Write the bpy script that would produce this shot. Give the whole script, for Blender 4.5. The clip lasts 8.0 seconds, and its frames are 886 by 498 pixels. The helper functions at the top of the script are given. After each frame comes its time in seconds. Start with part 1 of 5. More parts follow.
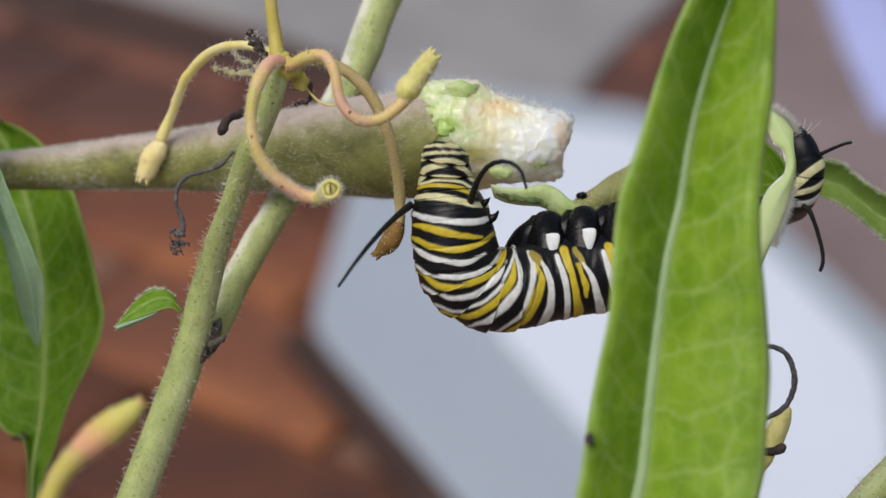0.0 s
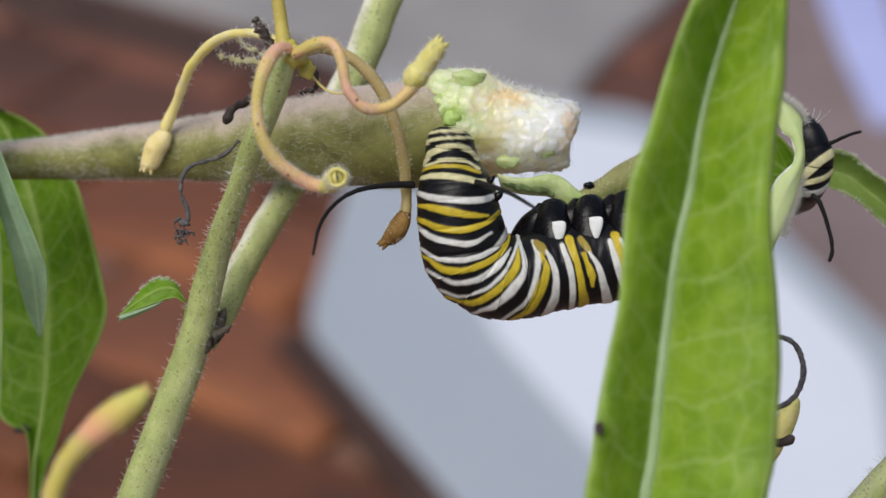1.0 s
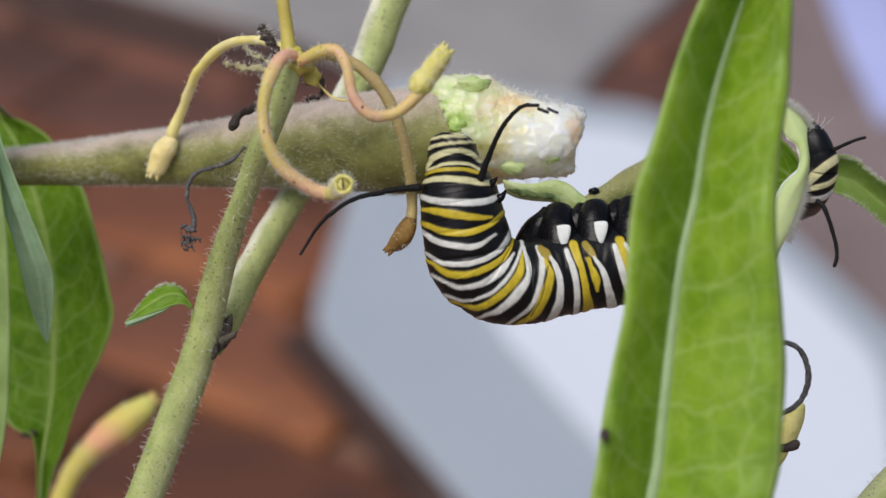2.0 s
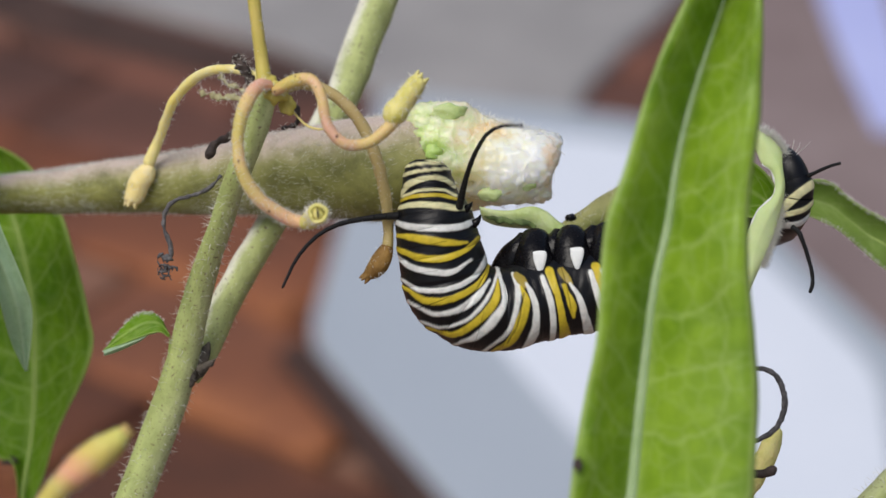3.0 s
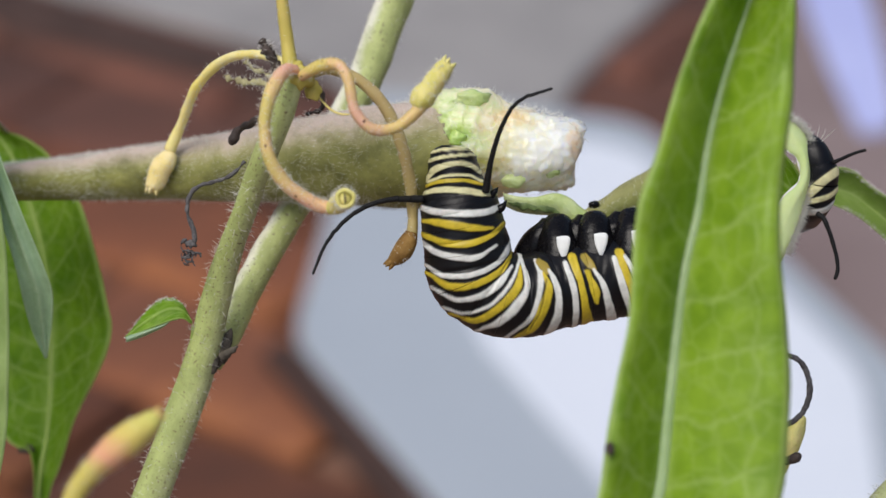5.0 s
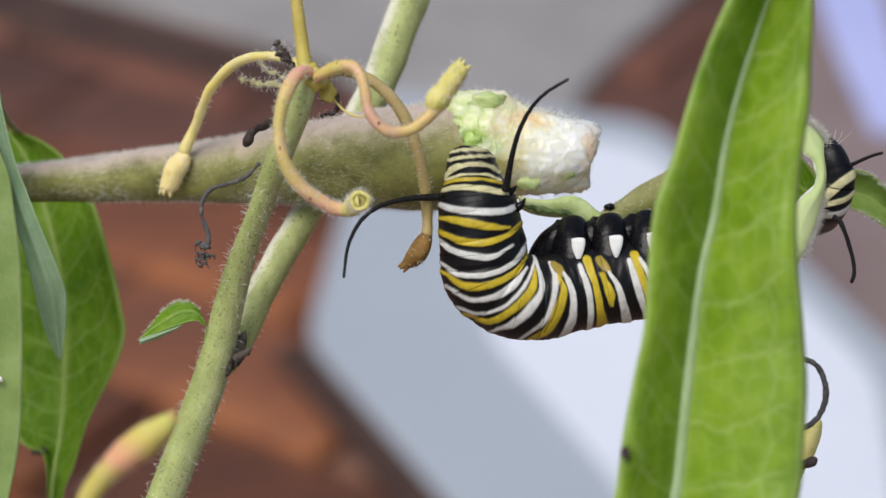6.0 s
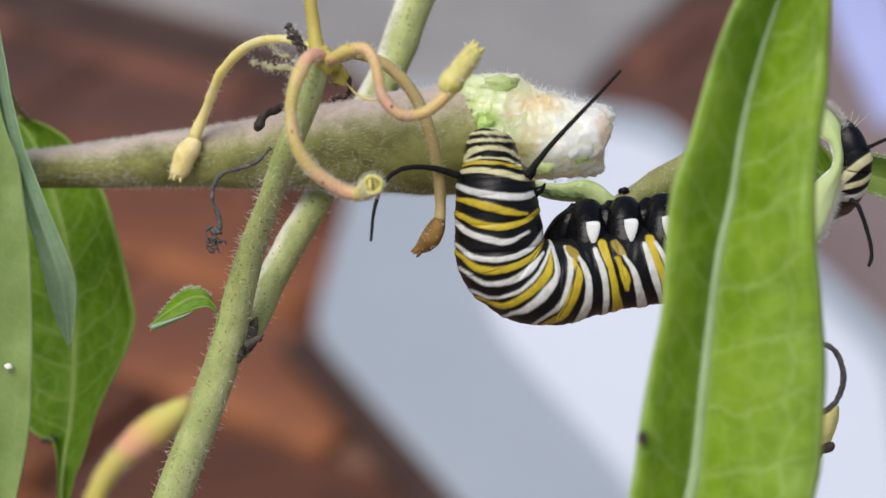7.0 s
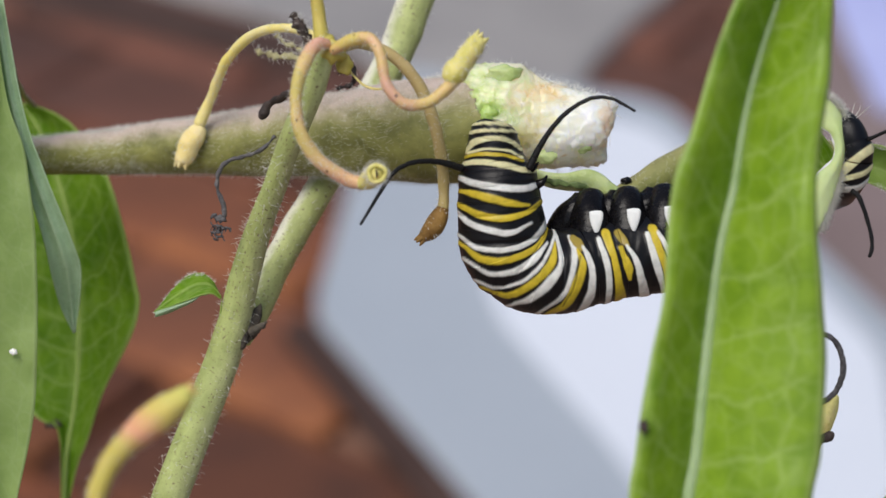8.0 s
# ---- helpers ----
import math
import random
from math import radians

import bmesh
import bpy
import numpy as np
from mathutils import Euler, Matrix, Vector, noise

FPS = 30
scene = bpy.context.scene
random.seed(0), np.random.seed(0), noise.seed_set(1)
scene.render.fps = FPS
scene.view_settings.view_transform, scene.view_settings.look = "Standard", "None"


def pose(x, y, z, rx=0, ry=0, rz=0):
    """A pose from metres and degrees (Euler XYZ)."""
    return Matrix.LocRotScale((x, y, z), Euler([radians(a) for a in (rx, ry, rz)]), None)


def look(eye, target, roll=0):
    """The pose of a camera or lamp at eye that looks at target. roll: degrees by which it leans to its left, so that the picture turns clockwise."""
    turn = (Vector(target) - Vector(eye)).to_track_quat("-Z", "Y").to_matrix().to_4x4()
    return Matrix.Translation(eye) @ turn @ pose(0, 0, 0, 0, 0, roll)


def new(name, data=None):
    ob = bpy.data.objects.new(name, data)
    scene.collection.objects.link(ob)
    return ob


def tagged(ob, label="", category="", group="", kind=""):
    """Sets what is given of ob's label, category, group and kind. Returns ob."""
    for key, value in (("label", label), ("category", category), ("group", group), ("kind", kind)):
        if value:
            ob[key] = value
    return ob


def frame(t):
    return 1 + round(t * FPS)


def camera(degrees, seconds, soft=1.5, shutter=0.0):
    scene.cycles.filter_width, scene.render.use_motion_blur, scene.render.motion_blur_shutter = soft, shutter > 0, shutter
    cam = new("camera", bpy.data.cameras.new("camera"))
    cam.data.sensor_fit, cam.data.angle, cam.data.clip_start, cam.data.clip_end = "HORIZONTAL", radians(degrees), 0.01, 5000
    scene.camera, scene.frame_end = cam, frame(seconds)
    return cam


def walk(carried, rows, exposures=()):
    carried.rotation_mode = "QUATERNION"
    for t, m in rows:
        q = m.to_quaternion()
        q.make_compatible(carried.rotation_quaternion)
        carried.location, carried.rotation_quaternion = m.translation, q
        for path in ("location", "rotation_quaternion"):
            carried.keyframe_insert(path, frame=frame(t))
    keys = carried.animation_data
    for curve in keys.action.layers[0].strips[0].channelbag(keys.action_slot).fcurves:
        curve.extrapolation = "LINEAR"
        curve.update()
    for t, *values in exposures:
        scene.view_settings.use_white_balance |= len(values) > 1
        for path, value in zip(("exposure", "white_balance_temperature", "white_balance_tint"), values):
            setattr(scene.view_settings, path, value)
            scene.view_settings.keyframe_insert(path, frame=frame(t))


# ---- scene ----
# Camera: handheld close-up, about 20 cm from the stem, looking down by 28 degrees.
cam = camera(22, 8.0, soft=1.5, shutter=0.4)
cam.data.dof.use_dof = True
cam.data.dof.focus_distance = 0.193
cam.data.dof.aperture_fstop = 28.0
walk(cam, [
    (0, pose(0.000000, -0.176590, 0.669894, 62.0000, -0.0000, 0.0000)),
    (0.5, pose(-0.000626, -0.176195, 0.669123, 62.0826, -0.1042, -0.0765)),
    (1, pose(-0.001104, -0.176012, 0.668298, 62.0784, -0.1473, -0.1062)),
    (1.2, pose(-0.001743, -0.176295, 0.667905, 62.1220, -0.1754, -0.1692)),
    (2.3, pose(-0.000794, -0.175703, 0.670150, 61.9497, 0.0417, 0.0121)),
    (2.5, pose(-0.000486, -0.175475, 0.670560, 61.9525, 0.0514, 0.0218)),
    (3, pose(0.000911, -0.175583, 0.670607, 62.2529, 0.2562, -0.1554)),
    (3.5, pose(-0.000440, -0.174917, 0.669247, 62.4174, 0.1556, -0.6119)),
    (4, pose(-0.001170, -0.175160, 0.668640, 62.4035, 0.0791, -0.6890)),
    (4.5, pose(-0.001811, -0.175988, 0.669462, 62.2528, -0.0878, -0.6309)),
    (4.7, pose(-0.002579, -0.176109, 0.669249, 62.3204, -0.0886, -0.6186)),
    (5.8, pose(-0.003214, -0.175244, 0.669405, 62.2755, -0.0546, -0.3090)),
    (6, pose(-0.003116, -0.175271, 0.669185, 62.3059, -0.0247, -0.2474)),
    (6.5, pose(-0.003166, -0.174365, 0.668677, 62.1974, -0.0359, -0.2370)),
    (7, pose(-0.003881, -0.174070, 0.667832, 62.1119, 0.1711, -0.2331)),
    (7.5, pose(-0.003753, -0.173770, 0.667437, 61.8513, 0.2297, -0.1880)),
    (8, pose(-0.004133, -0.174927, 0.668618, 61.7376, -0.1024, -0.0850)),
], exposures=[(0, -0.02), (1.2, 0.0), (3.5, 0.06), (5.8, 0.13), (8, 0.11)])

# ---- light: open shade under a bright hazy sky ----
world = bpy.data.worlds.new("sky")
scene.world = world
world.use_nodes = True
sky = world.node_tree.nodes.new("ShaderNodeTexSky")
sky.sky_type, sky.sun_disc = "NISHITA", False
sky.sun_elevation, sky.sun_rotation = radians(62), radians(216)
sky.air_density, sky.dust_density = 1.0, 3.0
world.node_tree.links.new(sky.outputs[0], world.node_tree.nodes["Background"].inputs[0])
world.node_tree.nodes["Background"].inputs[1].default_value = 0.10
sun = new("sun", bpy.data.lights.new("sun", "SUN"))
sun.data.energy, sun.data.angle, sun.data.color = 2.0, radians(40), (1.0, 0.97, 0.92)
sun.matrix_world = look((-0.55, -0.75, 2.1), (0, 0, 0.5))


# ---- materials ----
def nodes_of(name, rough=0.5, spec=0.5):
    m = bpy.data.materials.new(name)
    m.use_nodes = True
    b = m.node_tree.nodes["Principled BSDF"]
    b.inputs["Roughness"].default_value = rough
    b.inputs["Specular IOR Level"].default_value = spec
    return m, m.node_tree, b


def node(tree, kind, **values):
    n = tree.nodes.new(kind)
    for key, value in values.items():
        n.inputs[key.replace("_", " ")].default_value = value
    return n


def noise_of(tree, scale, detail=4.0, rough=0.55, stretch=None, coord="Object"):
    tc = tree.nodes.new("ShaderNodeTexCoord")
    n = node(tree, "ShaderNodeTexNoise", Scale=scale, Detail=detail, Roughness=rough)
    if stretch:
        mp = tree.nodes.new("ShaderNodeMapping")
        mp.inputs["Scale"].default_value = stretch
        tree.links.new(tc.outputs[coord], mp.inputs["Vector"])
        tree.links.new(mp.outputs[0], n.inputs["Vector"])
    else:
        tree.links.new(tc.outputs[coord], n.inputs["Vector"])
    return n


def ramp(tree, fac, stops):
    r = tree.nodes.new("ShaderNodeValToRGB")
    e = r.color_ramp.elements
    while len(e) < len(stops):
        e.new(0.5)
    for el, (p, c) in zip(e, stops):
        el.position, el.color = p, (*c, 1)
    tree.links.new(fac, r.inputs[0])
    return r.outputs[0]


def mix(tree, fac, a, b, mode="MIX"):
    n = tree.nodes.new("ShaderNodeMix")
    n.data_type, n.blend_type = "RGBA", mode
    for slot, v in ((0, fac), (6, a), (7, b)):
        if isinstance(v, (int, float)):
            n.inputs[slot].default_value = v
        elif isinstance(v, tuple):
            n.inputs[slot].default_value = (*v, 1)
        else:
            tree.links.new(v, n.inputs[slot])
    return n.outputs[2]


def calc(tree, op, a, b=0.0, c=0.0):
    n = tree.nodes.new("ShaderNodeMath")
    n.operation = op
    for i, v in enumerate((a, b, c)):
        if isinstance(v, (int, float)):
            n.inputs[i].default_value = v
        else:
            tree.links.new(v, n.inputs[i])
    return n.outputs[0]


def span(tree, v, lo, hi, a=0.0, b=1.0):
    n = tree.nodes.new("ShaderNodeMapRange")
    n.interpolation_type = "SMOOTHSTEP"
    for i, x in enumerate((v, lo, hi, a, b)):
        if isinstance(x, (int, float)):
            n.inputs[i].default_value = x
        else:
            tree.links.new(x, n.inputs[i])
    return n.outputs[0]


def bump(tree, b, height, dist, strength=1.0):
    n = tree.nodes.new("ShaderNodeBump")
    n.inputs["Strength"].default_value, n.inputs["Distance"].default_value = strength, dist
    tree.links.new(height, n.inputs["Height"])
    tree.links.new(n.outputs[0], b.inputs["Normal"])


def mottled(name, stops, scale=400, rough=0.55, spec=0.4, fine=2500, relief=0.00005, sss=0.0, specks=None, stretch=None):
    """A surface with broad mottling, fine grain relief and optional dark specks. Scales are per metre."""
    m, t, b = nodes_of(name, rough, spec)
    big = noise_of(t, scale, 5.0, 0.6, stretch)
    col = ramp(t, big.outputs[0], stops)
    if specks:
        s = noise_of(t, specks[0], 2.0)
        col = mix(t, span(t, s.outputs[0], specks[1], specks[1] + 0.05), col, specks[2])
    t.links.new(col, b.inputs["Base Color"])
    grain = noise_of(t, fine, 3.0)
    bump(t, b, grain.outputs[0], relief)
    rr = span(t, grain.outputs[0], 0.3, 0.7, max(rough - 0.1, 0.02), min(rough + 0.1, 1))
    t.links.new(rr, b.inputs["Roughness"])
    if sss:
        b.inputs["Subsurface Weight"].default_value = sss
        b.inputs["Subsurface Radius"].default_value = (1, 0.8, 0.3)
        b.inputs["Subsurface Scale"].default_value = 0.0012
    return m


def uv_parts(t):
    u = t.nodes.new("ShaderNodeUVMap")
    s = t.nodes.new("ShaderNodeSeparateXYZ")
    t.links.new(u.outputs[0], s.inputs[0])
    return s.outputs[0], s.outputs[1]


def stem_surface(name, green, dark, sunny, sunny_amount, specks=None, rough=0.6, sunny_from=-0.1, streaks=0.35):
    """Bark of a soft stem: streaks along it, a reddish flank with its lit paleness painted in, small dark specks."""
    m, t, b = nodes_of(name, rough, 0.35)
    u, v = uv_parts(t)
    blotch = noise_of(t, 450, 5.0, 0.62)
    streak = noise_of(t, 1.0, 4.0, 0.6, (0.25, 9.0, 1.0), "UV")
    col = ramp(t, blotch.outputs[0], [(0.32, dark), (0.62, green)])
    col = mix(t, span(t, streak.outputs[0], 0.35, 0.75, 0.0, streaks), col, tuple(min(1, c * 1.5) for c in green))
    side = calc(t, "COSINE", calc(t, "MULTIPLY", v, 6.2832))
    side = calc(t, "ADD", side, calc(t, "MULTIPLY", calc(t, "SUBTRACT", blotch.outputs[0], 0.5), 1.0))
    # tint one flank: the bark's reddening plus the light it catches, as colour
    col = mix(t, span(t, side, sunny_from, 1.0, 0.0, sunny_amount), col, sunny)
    smudge = noise_of(t, 1300, 5.0, 0.7)
    col = mix(t, span(t, smudge.outputs[0], 0.52, 0.74, 0.0, 0.32), col, tuple(c * 0.62 for c in dark))
    if specks:
        s = noise_of(t, specks[0], 2.0)
        col = mix(t, span(t, s.outputs[0], specks[1], specks[1] + 0.05, 0, 0.9), col, specks[2])
    t.links.new(col, b.inputs["Base Color"])
    g = noise_of(t, 3500, 3.0)
    h = calc(t, "ADD", calc(t, "MULTIPLY", g.outputs[0], 0.5), streak.outputs[0])
    bump(t, b, h, 0.00012, 0.7)
    b.inputs["Subsurface Weight"].default_value = 0.12
    b.inputs["Subsurface Radius"].default_value = (1, 1, 0.4)
    b.inputs["Subsurface Scale"].default_value = 0.001
    return m


def leaf_surface(name, c_low, c_high, vein, spacing, slope, rough=0.42, through_light=0.35, vein_amount=0.6, spec=0.5):
    """Leaf blade: side veins from the midrib, mottled green, light passing through."""
    m, t, b = nodes_of(name, rough, spec)
    u, v = uv_parts(t)
    a = calc(t, "ABSOLUTE", v)
    warp = noise_of(t, 220, 3.0)
    w = calc(t, "MULTIPLY", calc(t, "SUBTRACT", warp.outputs[0], 0.5), 0.7)
    bow = calc(t, "MULTIPLY", calc(t, "POWER", a, 1.5), slope)
    p = calc(t, "ADD", calc(t, "DIVIDE", calc(t, "SUBTRACT", u, bow), spacing), w)
    d = calc(t, "PINGPONG", p, 0.5)
    line = span(t, d, 0.0, 0.09, 1.0, 0.0)
    line = calc(t, "MULTIPLY", line, span(t, a, 0.75, 0.95, 1.0, 0.0))
    margin = calc(t, "ABSOLUTE", calc(t, "SUBTRACT", a, calc(t, "ADD", 0.66, calc(t, "MULTIPLY", calc(t, "PINGPONG", p, 0.5), 0.16))))
    line = calc(t, "MAXIMUM", line, span(t, margin, 0.0, 0.035, 0.8, 0.0))
    net = t.nodes.new("ShaderNodeTexVoronoi")
    net.feature = "DISTANCE_TO_EDGE"
    net.inputs["Scale"].default_value = 520
    tc = t.nodes.new("ShaderNodeTexCoord")
    t.links.new(tc.outputs["Object"], net.inputs["Vector"])
    mesh_line = span(t, net.outputs["Distance"], 0.02, 0.12, 1.0, 0.0)
    big = noise_of(t, 130, 5.0, 0.6)
    col = ramp(t, big.outputs[0], [(0.3, c_low), (0.7, c_high)])
    small = noise_of(t, 520, 4.0, 0.6)
    col = mix(t, span(t, small.outputs[0], 0.4, 0.7, 0.0, 0.3), col, tuple(min(1, c * 1.25) for c in c_high))
    col = mix(t, calc(t, "MULTIPLY", mesh_line, 0.16), col, vein)
    col = mix(t, calc(t, "MULTIPLY", line, vein_amount), col, vein)
    rim = span(t, a, 0.90, 0.97)
    col = mix(t, calc(t, "MULTIPLY", rim, 0.6), col, vein)
    col = mix(t, span(t, a, 0.02, 0.16, 0.4, 0.0), col, vein)
    t.links.new(col, b.inputs["Base Color"])
    fine = noise_of(t, 2600, 3.0)
    h = calc(t, "ADD", calc(t, "MULTIPLY", line, 0.12), calc(t, "MULTIPLY", fine.outputs[0], 0.35))
    h = calc(t, "ADD", h, calc(t, "MULTIPLY", mesh_line, 0.08))
    bump(t, b, h, 0.0002, 0.55)
    t.links.new(span(t, fine.outputs[0], 0.3, 0.7, rough - 0.07, rough + 0.1), b.inputs["Roughness"])
    tr = t.nodes.new("ShaderNodeBsdfTranslucent")
    t.links.new(mix(t, 0.5, col, (0.35, 0.6, 0.04)), tr.inputs[0])
    ms = t.nodes.new("ShaderNodeMixShader")
    ms.inputs[0].default_value = through_light
    out = t.nodes["Material Output"]
    t.links.new(b.outputs[0], ms.inputs[1])
    t.links.new(tr.outputs[0], ms.inputs[2])
    t.links.new(ms.outputs[0], out.inputs[0])
    return m


def skin_surface():
    """Caterpillar skin: the banding comes with the mesh; here its gloss, fine wrinkles and slight unevenness."""
    m, t, b = nodes_of("caterpillar_skin", 0.38, 0.3)
    at = t.nodes.new("ShaderNodeAttribute")
    at.attribute_name = "band"
    n = noise_of(t, 1800, 4.0)
    col = mix(t, span(t, n.outputs[0], 0.35, 0.75, 0.0, 0.2), at.outputs["Color"], (0.02, 0.018, 0.015))
    t.links.new(col, b.inputs["Base Color"])
    bump(t, b, n.outputs[0], 0.00009, 0.35)
    b.inputs["Subsurface Weight"].default_value = 0.05
    b.inputs["Subsurface Scale"].default_value = 0.0006
    return m


def paving_surface(name, stops, scale, rough=0.85, relief=0.002, tone=0.5):
    """Paving at metre scale, each piece with a tone of its own."""
    m, t, b = nodes_of(name, rough, 0.3)
    col = ramp(t, noise_of(t, scale, 6.0, 0.65).outputs[0], stops)
    info = t.nodes.new("ShaderNodeObjectInfo")
    col = mix(t, calc(t, "MULTIPLY", span(t, info.outputs["Random"], 0.3, 0.0), tone), col, (0.03, 0.02, 0.018))
    col = mix(t, calc(t, "MULTIPLY", span(t, info.outputs["Random"], 0.65, 1.0), tone), col, (0.27, 0.16, 0.115))
    t.links.new(col, b.inputs["Base Color"])
    bump(t, b, noise_of(t, scale * 8, 4.0).outputs[0], relief)
    return m


# Forked stem: the pale flank is its left-edge highlight painted into the bark.
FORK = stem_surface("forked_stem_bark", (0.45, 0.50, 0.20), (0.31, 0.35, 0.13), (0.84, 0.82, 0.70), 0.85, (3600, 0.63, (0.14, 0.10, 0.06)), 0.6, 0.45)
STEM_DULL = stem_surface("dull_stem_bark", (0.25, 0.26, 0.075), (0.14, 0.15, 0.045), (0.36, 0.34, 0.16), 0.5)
# Thick stem: reddish top, with its bright top highlight put into the same tint.
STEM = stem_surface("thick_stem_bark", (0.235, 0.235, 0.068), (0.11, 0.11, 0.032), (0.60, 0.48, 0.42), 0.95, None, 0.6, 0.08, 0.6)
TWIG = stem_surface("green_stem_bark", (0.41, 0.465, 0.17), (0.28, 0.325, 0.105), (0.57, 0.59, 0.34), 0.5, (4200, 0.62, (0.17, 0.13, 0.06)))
STALK = mottled("flower_stalk_skin", [(0.36, (0.58, 0.52, 0.09)), (0.48, (0.68, 0.50, 0.18)), (0.60, (0.74, 0.43, 0.30))], 190, 0.5, 0.45,
                3000, 0.00006, 0.15, (1700, 0.66, (0.15, 0.06, 0.035)))
STALK_YELLOW = mottled("yellow_stalk_skin", [(0.3, (0.92, 0.76, 0.20)), (0.7, (0.96, 0.84, 0.42))], 260, 0.45, 0.45, 3000, 0.00006, 0.15)
STALK_PINK = mottled("pink_stalk_skin", [(0.36, (0.64, 0.53, 0.16)), (0.5, (0.72, 0.48, 0.24)), (0.64, (0.76, 0.41, 0.29))], 170, 0.5, 0.4, 3000, 0.00006, 0.15, (1700, 0.66, (0.15, 0.06, 0.035)))
STALK_TAN = mottled("tan_stalk_skin", [(0.3, (0.42, 0.34, 0.12)), (0.7, (0.56, 0.42, 0.20))], 200, 0.5, 0.4, 3000, 0.00006, 0.12)
STALK_OLIVE = mottled("olive_stalk_skin", [(0.3, (0.50, 0.44, 0.07)), (0.7, (0.64, 0.51, 0.15))], 200, 0.5, 0.4, 3000, 0.00006, 0.12)
CALYX = mottled("calyx_skin", [(0.3, (0.60, 0.55, 0.12)), (0.55, (0.78, 0.70, 0.26)), (0.75, (0.74, 0.58, 0.26))], 700, 0.6, 0.3, 3500, 0.0001, 0.15)


def bud_surface():
    """A bud that is pink at its foot and yellow-green towards the tip."""
    m, t, b = nodes_of("pink_footed_bud_skin", 0.6, 0.3)
    u, v = uv_parts(t)
    n = noise_of(t, 420, 4.0)
    place = calc(t, "ADD", calc(t, "DIVIDE", u, 6.0), calc(t, "MULTIPLY", calc(t, "SUBTRACT", n.outputs[0], 0.5), 0.6))
    t.links.new(ramp(t, place, [(0.05, (0.62, 0.48, 0.15)), (0.3, (0.74, 0.35, 0.21)), (0.6, (0.64, 0.50, 0.13)), (0.95, (0.60, 0.57, 0.14))]), b.inputs["Base Color"])
    bump(t, b, noise_of(t, 3000, 3.0).outputs[0], 0.0001)
    return m


CALYX_PINK = bud_surface()
CALYX_PALE = mottled("pale_calyx_skin", [(0.3, (0.80, 0.64, 0.22)), (0.7, (0.90, 0.76, 0.42))], 600, 0.6, 0.3, 3500, 0.0001, 0.15)
CALYX_BROWN = mottled("withered_calyx_skin", [(0.3, (0.16, 0.08, 0.018)), (0.7, (0.36, 0.21, 0.06))], 700, 0.7, 0.3, 3500, 0.0001)
DRY = mottled("dried_dark_fibre", [(0.3, (0.02, 0.015, 0.014)), (0.7, (0.09, 0.065, 0.055))], 900, 0.7, 0.3, 3500, 0.0001)
DRY_GREEN = mottled("dried_bract", [(0.3, (0.30, 0.26, 0.13)), (0.7, (0.52, 0.50, 0.28))], 900, 0.7, 0.3, 3500, 0.0001)
SCAR = mottled("bark_scar", [(0.3, (0.03, 0.027, 0.026)), (0.7, (0.13, 0.11, 0.085))], 1200, 0.8, 0.2, 3500, 0.00012)
HAIR = mottled("pale_plant_hair", [(0.3, (0.72, 0.70, 0.62)), (0.7, (0.88, 0.87, 0.80))], 500, 0.5, 0.4)
def pith_surface():
    """Chewed pith: greenish by the rind, cream and white inside, drying to peach at the far edge."""
    m, t, b = nodes_of("chewed_pith", 0.22, 0.5)
    u, v = uv_parts(t)
    n = noise_of(t, 330, 5.0, 0.62)
    place = calc(t, "ADD", calc(t, "DIVIDE", u, 13.4), calc(t, "MULTIPLY", calc(t, "SUBTRACT", n.outputs[0], 0.5), 1.1))
    col = ramp(t, place, [(0.07, (0.50, 0.67, 0.18)), (0.22, (0.76, 0.83, 0.46)), (0.36, (0.89, 0.82, 0.56)), (0.54, (0.95, 0.92, 0.79)), (0.88, (0.96, 0.94, 0.86)), (1.0, (0.94, 0.78, 0.62))])
    cream = noise_of(t, 260, 4.0, 0.6)
    col = mix(t, span(t, cream.outputs[0], 0.5, 0.66, 0.0, 0.65), col, (0.90, 0.82, 0.50))
    strand = noise_of(t, 900, 4.0, 0.6, (0.22, 1.0, 1.0))
    col = mix(t, span(t, strand.outputs[0], 0.60, 0.70, 0.0, 0.6), col, (0.76, 0.56, 0.30))
    # patches dried to peach and tan
    spot = t.nodes.new("ShaderNodeTexCoord").outputs["Object"]
    frayed = noise_of(t, 700, 4.0, 0.65, (0.5, 1.0, 1.0))
    for place, size, tint, depth in (((29.4, -2.5, 25.2), (2.3, 2.6, 1.0), (0.84, 0.55, 0.25), 0.65), ((34.3, -2.0, 23.4), (0.8, 2.2, 1.3), (0.90, 0.60, 0.40), 0.65), ((27.5, -3.5, 21.4), (1.6, 2.0, 1.1), (0.86, 0.77, 0.36), 0.6)):
        mp = t.nodes.new("ShaderNodeMapping")
        mp.inputs["Scale"].default_value = [1000 / k for k in size]
        mp.inputs["Location"].default_value = [-p / k for p, k in zip(place, size)]
        t.links.new(spot, mp.inputs["Vector"])
        far = t.nodes.new("ShaderNodeVectorMath")
        far.operation = "LENGTH"
        t.links.new(mp.outputs[0], far.inputs[0])
        rim = calc(t, "ADD", far.outputs["Value"], calc(t, "MULTIPLY", calc(t, "SUBTRACT", frayed.outputs[0], 0.5), 2.4))
        col = mix(t, span(t, rim, 1.3, 0.5, 0.0, depth), col, tint)
    t.links.new(col, b.inputs["Base Color"])
    fine = noise_of(t, 1500, 5.0, 0.7, (0.5, 1.0, 1.0))
    bump(t, b, fine.outputs[0], 0.0004, 0.25)
    b.inputs["Subsurface Weight"].default_value = 0.9
    b.inputs["Subsurface Radius"].default_value = (1, 0.9, 0.6)
